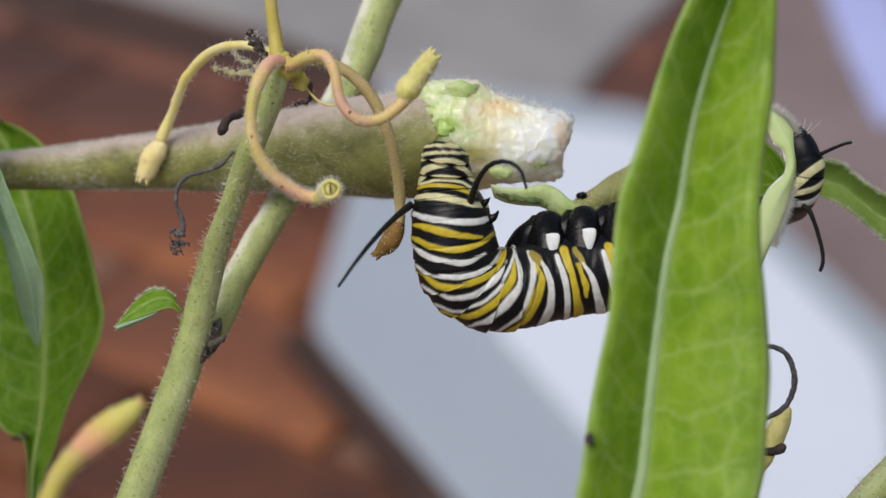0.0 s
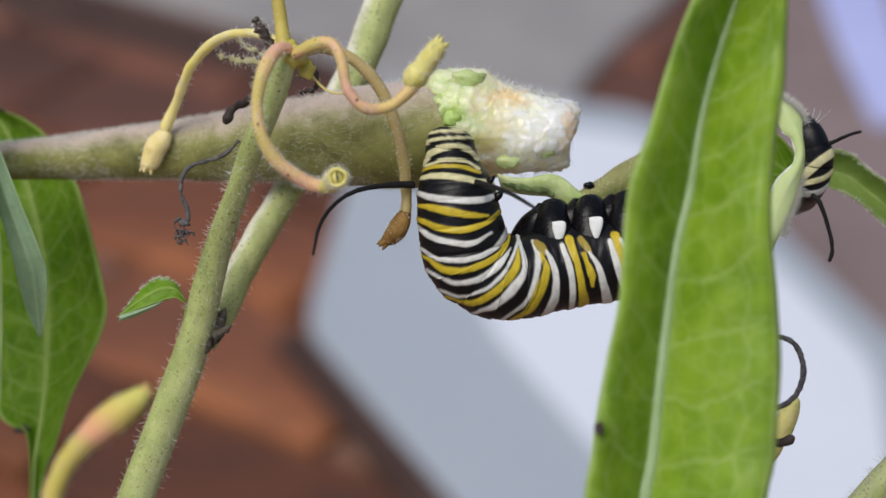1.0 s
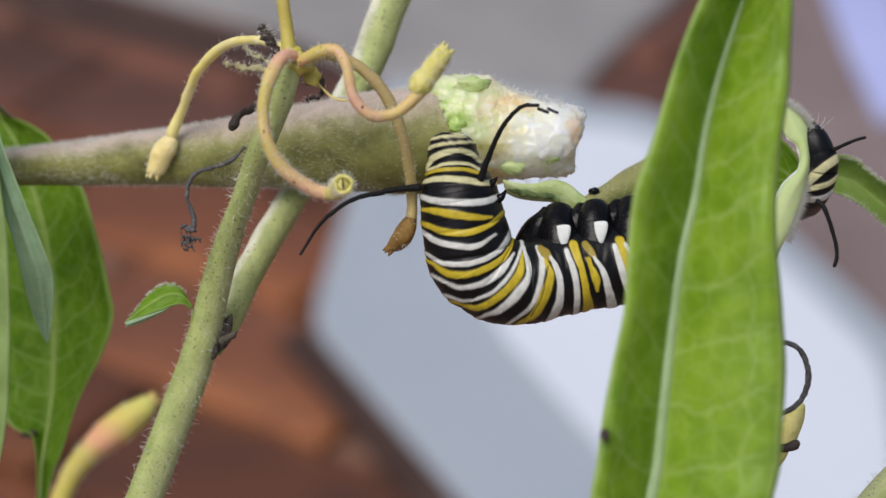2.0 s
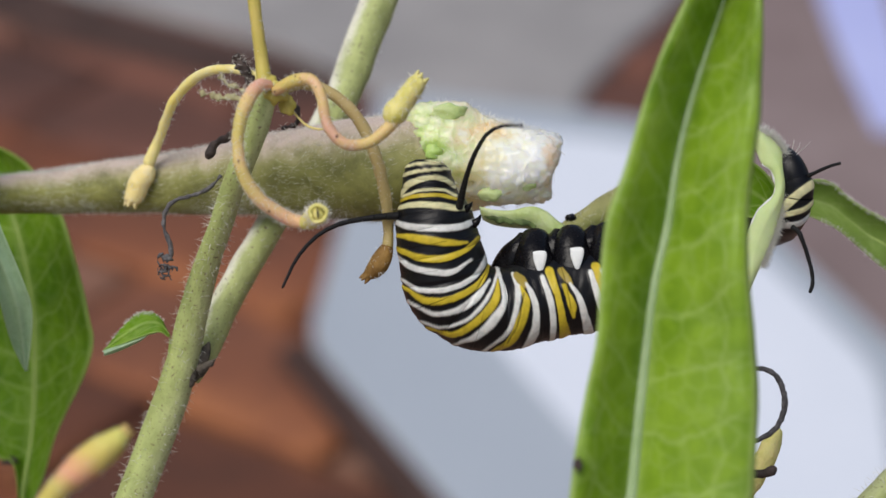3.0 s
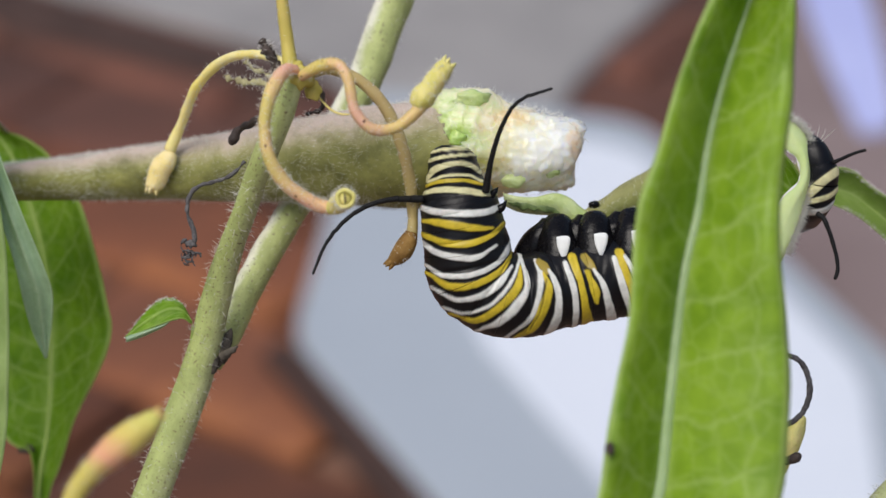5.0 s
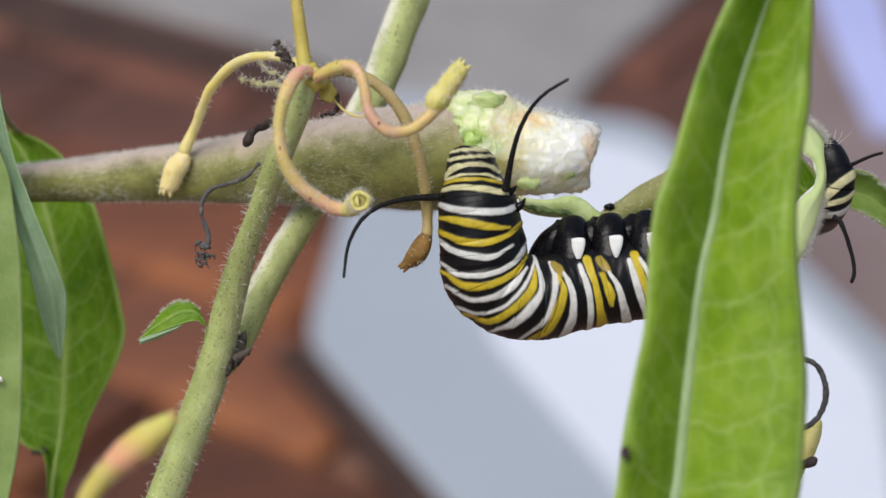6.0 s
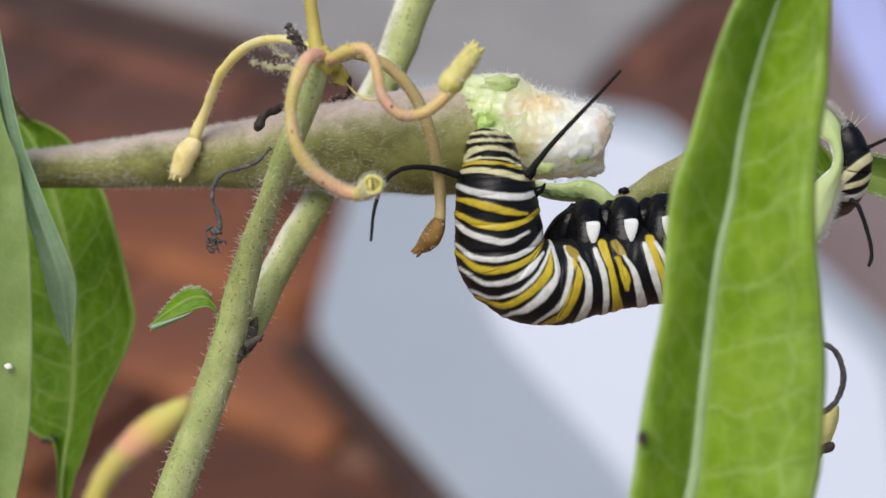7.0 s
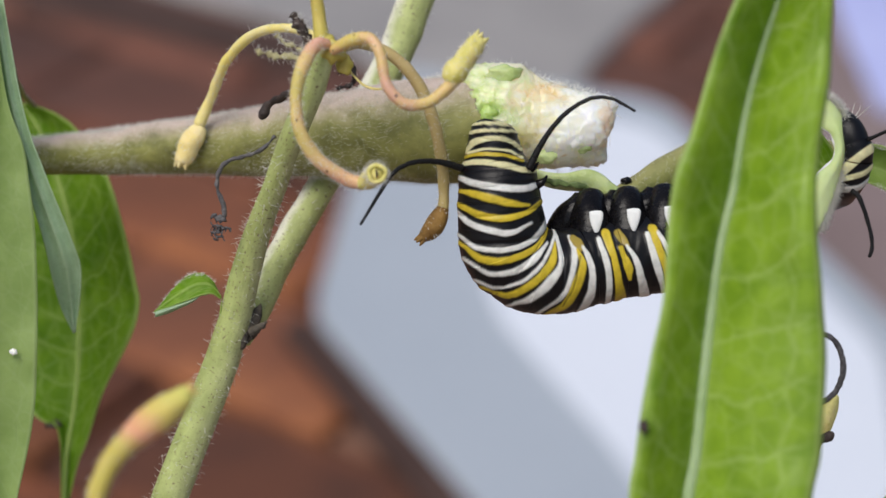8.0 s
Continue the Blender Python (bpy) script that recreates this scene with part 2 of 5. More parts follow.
    b.inputs["Subsurface Scale"].default_value = 0.004
    return m


PULP = pith_surface()
RIND = mottled("fresh_green_rind", [(0.3, (0.38, 0.50, 0.15)), (0.7, (0.64, 0.72, 0.38))], 400, 0.4, 0.5, 2500, 0.0001, 0.25)
RIND_GREEN = mottled("wet_green_flesh", [(0.3, (0.30, 0.48, 0.09)), (0.7, (0.50, 0.66, 0.20))], 500, 0.3, 0.5, 2500, 0.0001, 0.3)
TORN = mottled("torn_rind", [(0.3, (0.06, 0.09, 0.03)), (0.7, (0.22, 0.30, 0.10))], 900, 0.45, 0.4, 3000, 0.0001)
FIBRE = mottled("pith_fibre", [(0.3, (0.85, 0.84, 0.74)), (0.7, (0.92, 0.92, 0.88))], 500, 0.35, 0.5, 2500, 0.00005, 0.2)
LEAF_FRONT = leaf_surface("fresh_leaf", (0.145, 0.285, 0.010), (0.305, 0.475, 0.033), (0.48, 0.62, 0.20), 4.6, -5.0, 0.36, 0.28, 0.32, 0.45)
LEAF_SOFT = leaf_surface("soft_leaf", (0.25, 0.37, 0.09), (0.34, 0.46, 0.14), (0.42, 0.54, 0.22), 3.4, 4.5, 0.45, 0.35, 0.2)
LEAF_DARK = leaf_surface("dark_leaf", (0.095, 0.24, 0.004), (0.25, 0.44, 0.02), (0.52, 0.66, 0.20), 3.2, -4.0, 0.5, 0.45, 0.4, 0.3)
LEAF_BACK = leaf_surface("dull_leaf", (0.19, 0.30, 0.05), (0.27, 0.39, 0.085), (0.38, 0.48, 0.17), 3.4, 4.5, 0.5, 0.35, 0.25)
LEAF_PALE = leaf_surface("pale_leaf_underside", (0.31, 0.47, 0.27), (0.42, 0.58, 0.38), (0.52, 0.66, 0.44), 3.0, 4.0, 0.32, 0.35, 0.25)
GNAWED = mottled("gnawed_leaf", [(0.3, (0.60, 0.76, 0.28)), (0.7, (0.76, 0.88, 0.46))], 260, 0.5, 0.4, 2500, 0.00003, 0.3)
MIDRIB = mottled("midrib_skin", [(0.3, (0.30, 0.43, 0.18)), (0.7, (0.42, 0.54, 0.29))], 300, 0.42, 0.5, 2500, 0.00006, 0.15)
MIDRIB_DARK = mottled("slender_midrib_skin", [(0.3, (0.28, 0.40, 0.08)), (0.7, (0.38, 0.50, 0.14))], 300, 0.45, 0.4, 2500, 0.00006, 0.1)
SKIN = skin_surface()
BLACK = mottled("black_cuticle", [(0.3, (0.003, 0.003, 0.004)), (0.7, (0.009, 0.008, 0.009))], 900, 0.22, 0.2, 3000, 0.00003)
FEELER = mottled("feeler_cuticle", [(0.3, (0.006, 0.006, 0.007)), (0.7, (0.018, 0.017, 0.017))], 900, 0.55, 0.25, 3500, 0.00008)
WHITE_SPOT = mottled("white_cuticle", [(0.3, (0.72, 0.74, 0.74)), (0.7, (0.86, 0.87, 0.85))], 900, 0.4, 0.4, 3000, 0.00005)
BRICK = paving_surface("brick_paver", [(0.30, (0.085, 0.034, 0.022)), (0.5, (0.20, 0.066, 0.031)), (0.70, (0.44, 0.16, 0.056))], 7)
# Duller, darker set for the bricks farther back.
BRICK_DULL = paving_surface("dull_brick_paver", [(0.30, (0.066, 0.034, 0.027)), (0.5, (0.13, 0.056, 0.040)), (0.72, (0.25, 0.10, 0.066))], 7)
SOIL = paving_surface("sandy_joint", [(0.3, (0.13, 0.085, 0.066)), (0.7, (0.25, 0.165, 0.125))], 9, 0.95, 0.004, 0.0)
CONCRETE = paving_surface("grey_concrete", [(0.3, (0.24, 0.23, 0.228)), (0.7, (0.38, 0.362, 0.352))], 7, 0.85, 0.002, 0.1)
MAUVE = paving_surface("weathered_paver", [(0.3, (0.185, 0.135, 0.13)), (0.7, (0.27, 0.21, 0.205))], 7, 0.85, 0.002, 0.1)
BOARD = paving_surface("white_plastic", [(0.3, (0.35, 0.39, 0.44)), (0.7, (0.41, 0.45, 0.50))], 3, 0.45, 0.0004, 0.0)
BLUE = paving_surface("lavender_plastic", [(0.3, (0.42, 0.45, 0.76)), (0.7, (0.52, 0.55, 0.84))], 5, 0.5, 0.0004, 0.0)
# Lighter copy of the board's plastic, painting in its brighter-lit part.
BOARD_LIT = paving_surface("lit_plastic", [(0.3, (0.65, 0.69, 0.76)), (0.7, (0.73, 0.76, 0.83))], 3, 0.45, 0.0004, 0.0)
# Dark brown of the strips beside the board and the concrete.
DARK_BROWN = paving_surface("dark_brown_strip", [(0.3, (0.045, 0.026, 0.021)), (0.7, (0.085, 0.048, 0.039))], 12, 0.9, 0.002, 0.0)
RIB_PALE = mottled("pale_rib_skin", [(0.3, (0.36, 0.52, 0.36)), (0.7, (0.46, 0.62, 0.46))], 300, 0.4, 0.4)
DRY_GREY = mottled("dried_grey_fibre", [(0.3, (0.045, 0.042, 0.045)), (0.7, (0.16, 0.15, 0.15))], 2200, 0.7, 0.3, 3500, 0.00015)


# ---- building helpers: lengths in millimetres in the plant's own frame (x right, y away, z up), tilted with the view ----
FRAME = Matrix.Translation((0, 0, 0.576)) @ Matrix.Rotation(radians(-28), 4, "X")
ORIGIN = {}


def thing(name, base, label, category, group=""):
    ob = new(name)
    ob.empty_display_size = 0.005
    ob.matrix_world = FRAME @ Matrix.Translation(Vector(base) * 0.001)
    ORIGIN[ob] = np.array(base, float)
    return tagged(ob, label, category, group)


def part(name, geo, material, parent, label="", pivot=None, kind="", smooth=True):
    """One mesh under a thing or part. geo: vertices in mm, faces and, if any, one (u, v) a vertex; pivot: its own origin."""
    verts, faces = np.asarray(geo[0], float), geo[1]
    home = ORIGIN[parent] if pivot is None else np.array(pivot, float)
    me = bpy.data.meshes.new(name)
    me.from_pydata(((verts - home) * 0.001).tolist(), [], faces)
    if len(geo) > 2 and geo[2] is not None:
        loop = np.empty(len(me.loops), dtype=np.int32)
        me.loops.foreach_get("vertex_index", loop)
        layer = me.uv_layers.new(name="UVMap")
        layer.data.foreach_set("uv", np.asarray(geo[2], np.float32)[loop].ravel())
    if len(geo) > 3:
        col = me.color_attributes.new("band", "FLOAT_COLOR", "POINT")
        col.data.foreach_set("color", np.asarray(geo[3], np.float32).ravel())
    if smooth:
        me.polygons.foreach_set("use_smooth", [True] * len(me.polygons))
    me.materials.append(material)
    me.update()
    ob = new(name, me)
    ob.parent = parent
    ob.location = (home - ORIGIN[parent]) * 0.001
    ORIGIN[ob] = home
    return tagged(ob, label, kind=kind)


def spline(points, n):
    """n places along a smooth curve through the points, any number of columns, evenly spaced in length."""
    p = np.array(points, float)
    q = np.vstack([2 * p[0] - p[1], p, 2 * p[-1] - p[-2]])
    u = np.linspace(0, 1, 24, endpoint=False)[:, None]
    out = []
    for a, b, c, d in zip(q, q[1:], q[2:], q[3:]):
        out.append(0.5 * (2 * b + (c - a) * u + (2 * a - 5 * b + 4 * c - d) * u ** 2 + (3 * b - a - 3 * c + d) * u ** 3))
    c = np.vstack(out + [p[-1:]])
    s = np.r_[0, np.cumsum(np.linalg.norm(np.diff(c[:, :3], axis=0), axis=1))]
    return np.stack([np.interp(np.linspace(0, s[-1], n), s, c[:, k]) for k in range(c.shape[1])], 1)


def frames(c, up=(0, 0, 1)):
    """Tangents and two cross directions along a centre line, turned as little as possible."""
    t = np.gradient(c, axis=0)
    t /= np.linalg.norm(t, axis=1, keepdims=True) + 1e-12
    ref = np.array(up, float)
    if abs(ref @ t[0]) > 0.95:
        ref = np.array((1.0, 0, 0))
    a = np.empty_like(c)
    prev = ref
    for i in range(len(c)):
        v = prev - t[i] * (prev @ t[i])
        prev = v / np.linalg.norm(v)
        a[i] = prev
    return t, a, np.cross(t, a)


def wobble(p, scale, seed=0.0):
    return np.array([noise.noise(Vector((x * scale + seed, y * scale - seed, z * scale + 2 * seed))) for x, y, z in p])


def tube(points, n=60, sides=16, lump=0.0, lump_scale=0.6, seed=0.0, flat=1.0, up=(0, 0, 1), round_ends=True):
    """A tapered round body along points (x, y, z, radius). flat: thickness across the second direction."""
    c = spline(points, n)
    t, a, b = frames(c[:, :3], up)
    r = c[:, 3].copy()
    ang = np.linspace(0, 2 * math.pi, sides, endpoint=False)
    ring = np.cos(ang)[None, :, None] * a[:, None] + flat * np.sin(ang)[None, :, None] * b[:, None]
    v = (c[:, None, :3] + ring * r[:, None, None]).reshape(-1, 3)
    if lump:
        out = ring.reshape(-1, 3)
        v = v + out * (wobble(v, lump_scale, seed) * lump)[:, None]
    arc = np.r_[0, np.cumsum(np.linalg.norm(np.diff(c[:, :3], axis=0), axis=1))]
    uv = np.stack([np.repeat(arc, sides), np.tile(np.minimum(ang, 2 * math.pi - ang) / (2 * math.pi), n)], 1)
    faces = [(i * sides + j, i * sides + (j + 1) % sides, (i + 1) * sides + (j + 1) % sides, (i + 1) * sides + j)
             for i in range(n - 1) for j in range(sides)]
    ends = np.array([c[0, :3] - t[0] * r[0] * (0.45 if round_ends else 0.02), c[-1, :3] + t[-1] * r[-1] * (0.45 if round_ends else 0.02)])
    k = len(v)
    v, uv = np.vstack([v, ends]), np.vstack([uv, [[0, 0], [arc[-1], 0]]])
    faces += [(k, (j + 1) % sides, j) for j in range(sides)]
    faces += [(k + 1, (n - 1) * sides + j, (n - 1) * sides + (j + 1) % sides) for j in range(sides)]
    return v, faces, uv


def joined(*geos):
    v, f, uv, k = [], [], [], 0
    for g in geos:
        v.append(np.asarray(g[0], float))
        f += [tuple(i + k for i in face) for face in g[1]]
        uv.append(g[2] if len(g) > 2 and g[2] is not None else np.zeros((len(g[0]), 2)))
        k += len(g[0])
    return np.vstack(v), f, np.vstack(uv)


def hairs(bases, ways, lengths, radius, bend=0.25):
    """Fine hairs, three-sided and pointed, bent once."""
    v, f = [], []
    rng = np.random.default_rng(len(bases) + 7)
    for p, d, h in zip(bases, ways, lengths):
        d = d / (np.linalg.norm(d) + 1e-9)
        s = np.cross(d, rng.normal(size=3))
        s /= np.linalg.norm(s) + 1e-9
        q = np.cross(d, s)
        k = len(v)
        m = p + d * h * 0.55
        tip = p + d * h + s * h * bend * rng.uniform(-1, 1)
        for ctr, rad in ((p - d * 0.05, radius), (m, radius * 0.7)):
            for j in range(3):
                w = 2.094 * j
                v.append(ctr + (s * math.cos(w) + q * math.sin(w)) * rad)
        v.append(tip)
        for j in range(3):
            f += [(k + j, k + (j + 1) % 3, k + 3 + (j + 1) % 3, k + 3 + j), (k + 3 + j, k + 3 + (j + 1) % 3, k + 6)]
    return np.array(v), f


def fuzz_on(points, count, length, radius, seed, lean=0.35, start=0.0, stop=1.0, flat=1.0, side=None, up=(0, 0, 1), edge=0.0, lie=0.0):
    """Hairs all over a tube given by the same points. side: keep those that face this way; lie: how flat they lie along it."""
    rng = np.random.default_rng(seed)
    c = spline(points, 1500)
    t, a, b = frames(c[:, :3], up)
    bases, ways, lens = [], [], []
    while len(bases) < count:
        i = int(rng.uniform(start, stop) * 1499)
        w = rng.uniform(0, 2 * math.pi)
        out = a[i] * math.cos(w) + b[i] * math.sin(w) * flat
        if side is not None and out @ np.array(side) < edge + rng.uniform(-0.2, 0.6):
            continue
        bases.append(c[i, :3] + out * c[i, 3] + t[i] * rng.uniform(-0.2, 0.2))
        ways.append(out * (1 - lie) + t[i] * lie * rng.choice((-1, 1)) + rng.normal(size=3) * lean)
        lens.append(length * rng.uniform(0.45, 1.2))
    return hairs(bases, ways, lens, radius)


def blade(left, rib, right, n=70, half=9, thick=0.22, cup=0.0, ripple=0.0, seed=0.0, curl=0.0):
    """A leaf blade between two edge curves over a midrib curve: two halves that meet at the rib, with thickness."""
    e0, m, e1 = spline(left, n), spline(rib, n), spline(right, n)
    rows, across = [], []
    for k in range(-half, half + 1):
        w = abs(k) / half
        e = e0 if k < 0 else e1
        line = m * (1 - w) + e * w
        line[:, 1] += curl * 20 * max(0.0, w - 0.78) ** 2 * (1 if k > 0 else 0.5)
        line[:, 1] += cup * math.sin(math.pi * w) + ripple * wobble(line, 0.25, seed) * w
        rows.append(line)
        across.append(k / half)
    g = np.stack(rows, 1)
    k = g.shape[1]
    dn = np.cross(np.gradient(g, axis=0), np.gradient(g, axis=1))
    dn /= np.linalg.norm(dn, axis=2, keepdims=True) + 1e-9
    edge = np.array([1.0 - 0.6 * abs(x) ** 6 for x in across])[None, :, None]
    v = np.vstack([(g + dn * thick * 0.5 * edge).reshape(-1, 3), (g - dn * thick * 0.5 * edge).reshape(-1, 3)])
    arc = np.r_[0, np.cumsum(np.linalg.norm(np.diff(m, axis=0), axis=1))]
    uv1 = np.stack([np.repeat(arc, k), np.tile(across, n)], 1)
    h = n * k
    f = []
    for i in range(n - 1):
        for j in range(k - 1):
            q = (i * k + j, i * k + j + 1, (i + 1) * k + j + 1, (i + 1) * k + j)
            f += [q, tuple(h + x for x in reversed(q))]
        for j in (0, k - 1):
            q = (i * k + j, (i + 1) * k + j, h + (i + 1) * k + j, h + i * k + j)
            f.append(q if j == 0 else tuple(reversed(q)))
    for i in (0, n - 1):
        for j in range(k - 1):
            q = (i * k + j, h + i * k + j, h + i * k + j + 1, i * k + j + 1)
            f.append(q if i == 0 else tuple(reversed(q)))
    return v, f, np.vstack([uv1, uv1])


def ball(center, radii, lump=0.0, seed=0.0, n=14, sides=16, axis=(0, 0, 1)):
    """A lumpy rounded body."""
    q = Vector((0, 0, 1)).rotation_difference(Vector(axis)).to_matrix()
    v = []
    for i in range(n + 1):
        th = math.pi * i / n
        for j in range(sides):
            ph = 2 * math.pi * j / sides
            v.append((math.sin(th) * math.cos(ph), math.sin(th) * math.sin(ph), math.cos(th)))
    v = np.array(v)
    if lump:
        v = v * (1 + lump * wobble(v, 1.7, seed))[:, None]
    v = (np.array(q) @ (v * np.array(radii)).T).T + np.array(center)
    f = [(i * sides + j, (i + 1) * sides + j, (i + 1) * sides + (j + 1) % sides, i * sides + (j + 1) % sides)
         for i in range(n) for j in range(sides)]
    return v, f


# ---- ground and what lies on it ----
def slab(name, outline, low, high, material, label, category, rounding=0.0, kind="", group=""):
    """A flat block over an outline of (x, y) in metres, with rounded corners and a softened top edge."""
    pts = [Vector((*p, 0)) for p in outline]
    loop = []
    for i, p in enumerate(pts):
        a, b = (pts[i - 1] - p), (pts[(i + 1) % len(pts)] - p)
        if rounding:
            r = min(rounding, a.length * 0.45, b.length * 0.45)
            s, e = p + a.normalized() * r, p + b.normalized() * r
            for k in range(7):
                u = k / 6
                loop.append(s * (1 - u) ** 2 + p * 2 * u * (1 - u) + e * u ** 2)
        else:
            loop.append(p)
    ctr = sum(loop, Vector()) / len(loop)
    bev = min(0.006, (high - low) * 0.3)
    v, n = [], len(loop)
    for z, inset in ((low, 0), (high - bev, 0), (high - bev * 0.3, bev * 0.35), (high, bev)):
        for p in loop:
            v.append(((p + (ctr - p).normalized() * inset).xy.to_tuple() + (z,)))
    f = [(r * n + i, r * n + (i + 1) % n, (r + 1) * n + (i + 1) % n, (r + 1) * n + i) for r in range(3) for i in range(n)]
    f += [tuple(range(3 * n, 4 * n)), tuple(reversed(range(n)))]
    me = bpy.data.meshes.new(name)
    me.from_pydata(v, [], f)
    me.materials.append(material)
    me.update()
    return tagged(new(name, me), label, category, group, kind)


def ground():
    me = bpy.data.meshes.new("ground")
    s = 300.0
    me.from_pydata([(-s, -s, -0.03), (s, -s, -0.03), (s, s, -0.03), (-s, s, -0.03)], [], [(0, 1, 2, 3)])
    me.materials.append(SOIL)
    return tagged(new("ground", me), "brown sandy ground under brick paving", "ground", kind="structure")


def bricks(floor):
    """Brick pavers in running bond, laid askew to the view."""
    l, w, h, gap = 0.215, 0.102, 0.03, 0.008
    b = 0.005
    v = [(sx * (l / 2 - i), sy * (w / 2 - i), z) for z, i in ((0, 0), (h - b, 0), (h, b)) for sx, sy in ((-1, -1), (1, -1), (1, 1), (-1, 1))]
    f = [(r * 4 + i, r * 4 + (i + 1) % 4, r * 4 + 4 + (i + 1) % 4, r * 4 + 4 + i) for r in (0, 1) for i in range(4)] + [(8, 9, 10, 11)]
    me = bpy.data.meshes.new("brick")
    me.from_pydata(v, [], f)
    me.materials.append(BRICK)
    dull = me.copy()
    dull.materials[0] = BRICK_DULL
    rng = random.Random(5)
    turn = Matrix.Rotation(radians(-35), 4, "Z")
    for i in range(-9, 10):
        for j in range(-5, 6):
            p = Matrix.Translation((0, 1.15, 0)) @ turn @ Vector(((j + 0.5 * (i % 2)) * (l + gap), i * (w + gap), 0))
            if not (-0.75 < p.x < 0.75 and 0.45 < p.y < 2.0):
                continue
            ob = new("brick", me)
            if p.y > 1.22 - 0.25 * p.x:
                ob.data = dull
            ob.parent = floor
            ob.matrix_basis = Matrix.Translation((p.x, p.y, -0.03 - rng.uniform(0, 0.003))) @ turn @ pose(0, 0, 0, rng.uniform(-1, 1), rng.uniform(-1, 1), rng.uniform(-1.5, 1.5))


def surroundings():
    floor = ground()
    slab("concrete_path", [(-1.2, 2.2), (-0.262, 1.520), (-0.113, 1.419), (-0.038, 1.327), (0.089, 1.274), (0.115, 1.368), (0.24, 1.62), (0.5, 2.4), (-0.9, 2.6)], -0.02, 0.006, CONCRETE,
         "grey concrete path slab beside brick paving", "paving", 0.03, "structure")
    slab("stone_paver", [(0.27, 1.62), (0.20, 1.32), (0.16, 1.16), (0.22, 0.90), (0.9, 0.6), (1.0, 1.9)], -0.02, 0.005, MAUVE,
         "weathered mauve-brown paver slab on the ground", "paving", 0.02, "structure")
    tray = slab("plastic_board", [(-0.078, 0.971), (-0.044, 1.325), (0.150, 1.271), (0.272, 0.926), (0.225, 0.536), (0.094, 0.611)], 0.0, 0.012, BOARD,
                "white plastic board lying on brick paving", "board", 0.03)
    # The panel spans the board's brighter side; that light is in its colour.
    panel = slab("raised_panel", [(0.017, 1.115), (0.036, 1.248), (0.140, 1.221), (0.245, 0.919), (0.214, 0.602), (0.140, 0.650), (0.087, 0.827), (0.027, 0.970)], 0.010, 0.016, BOARD_LIT, "", "", 0.03)
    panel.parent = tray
    # Added dark strip: the shade along the board's lower-left edge, built as a piece.
    edge_shade = slab("edge_trim", [(-0.095, 0.962), (-0.080, 0.976), (0.097, 0.609), (0.084, 0.588)], 0.0, 0.008, DARK_BROWN, "dark strip standing in for the shaded board edge", "", 0.004)
    edge_shade.parent = tray
    strip = slab("plastic_strip", [(0.302, 1.577), (0.299, 1.478), (0.298, 1.372), (0.301, 1.253), (0.330, 1.267), (0.342, 1.377), (0.350, 1.478), (0.357, 1.577)], 0.005, 0.0095, BLUE,
                 "lavender-blue plastic sheet on the paving", "plastic sheet", 0.02)
    # Dark brown strip along the near edge of the concrete.
    slab("timber_edging", [(-0.396, 1.608), (-0.266, 1.511), (-0.157, 1.435), (-0.060, 1.363), (-0.092, 1.337), (-0.169, 1.376), (-0.274, 1.438), (-0.396, 1.514)], -0.02, 0.003, DARK_BROWN,
         "dark brown strip between bricks and concrete", "edging", 0.02, "structure")
    bricks(floor)


surroundings()


# ---- the milkweed ----
def calyx_end(stalk, tip_points, material, label, spikes, seed):
    """The cup left at the end of a flower stalk: a ribbed, hairy sleeve with a toothed mouth."""
    cup = part("calyx", tube(tip_points, 26, 20, 0.09, 1.2, seed), material, stalk, label)
    c = spline(tip_points, 20)
    t, a, b = frames(c[:, :3])
    teeth = []
    for k in range(5):
        w = 2 * math.pi * k / 5
        out = a[-1] * math.cos(w) + b[-1] * math.sin(w)
        p = c[-1, :3] + out * c[-1, 3] * 0.75
        q = p + t[-1] * 0.45 + out * 0.12
        teeth.append(tube([(*(p - t[-1] * 0.25), 0.2), (*p, 0.2), (*((p + q) / 2), 0.15), (*q, 0.04)], 8, 6, 0.0))
    part("sepals", joined(*teeth), material, cup)
    part("fuzz", fuzz_on(tip_points, spikes * 2, 0.42, 0.022, int(seed * 10) + 3, 0.5), HAIR, cup, kind="stuff")
    return cup


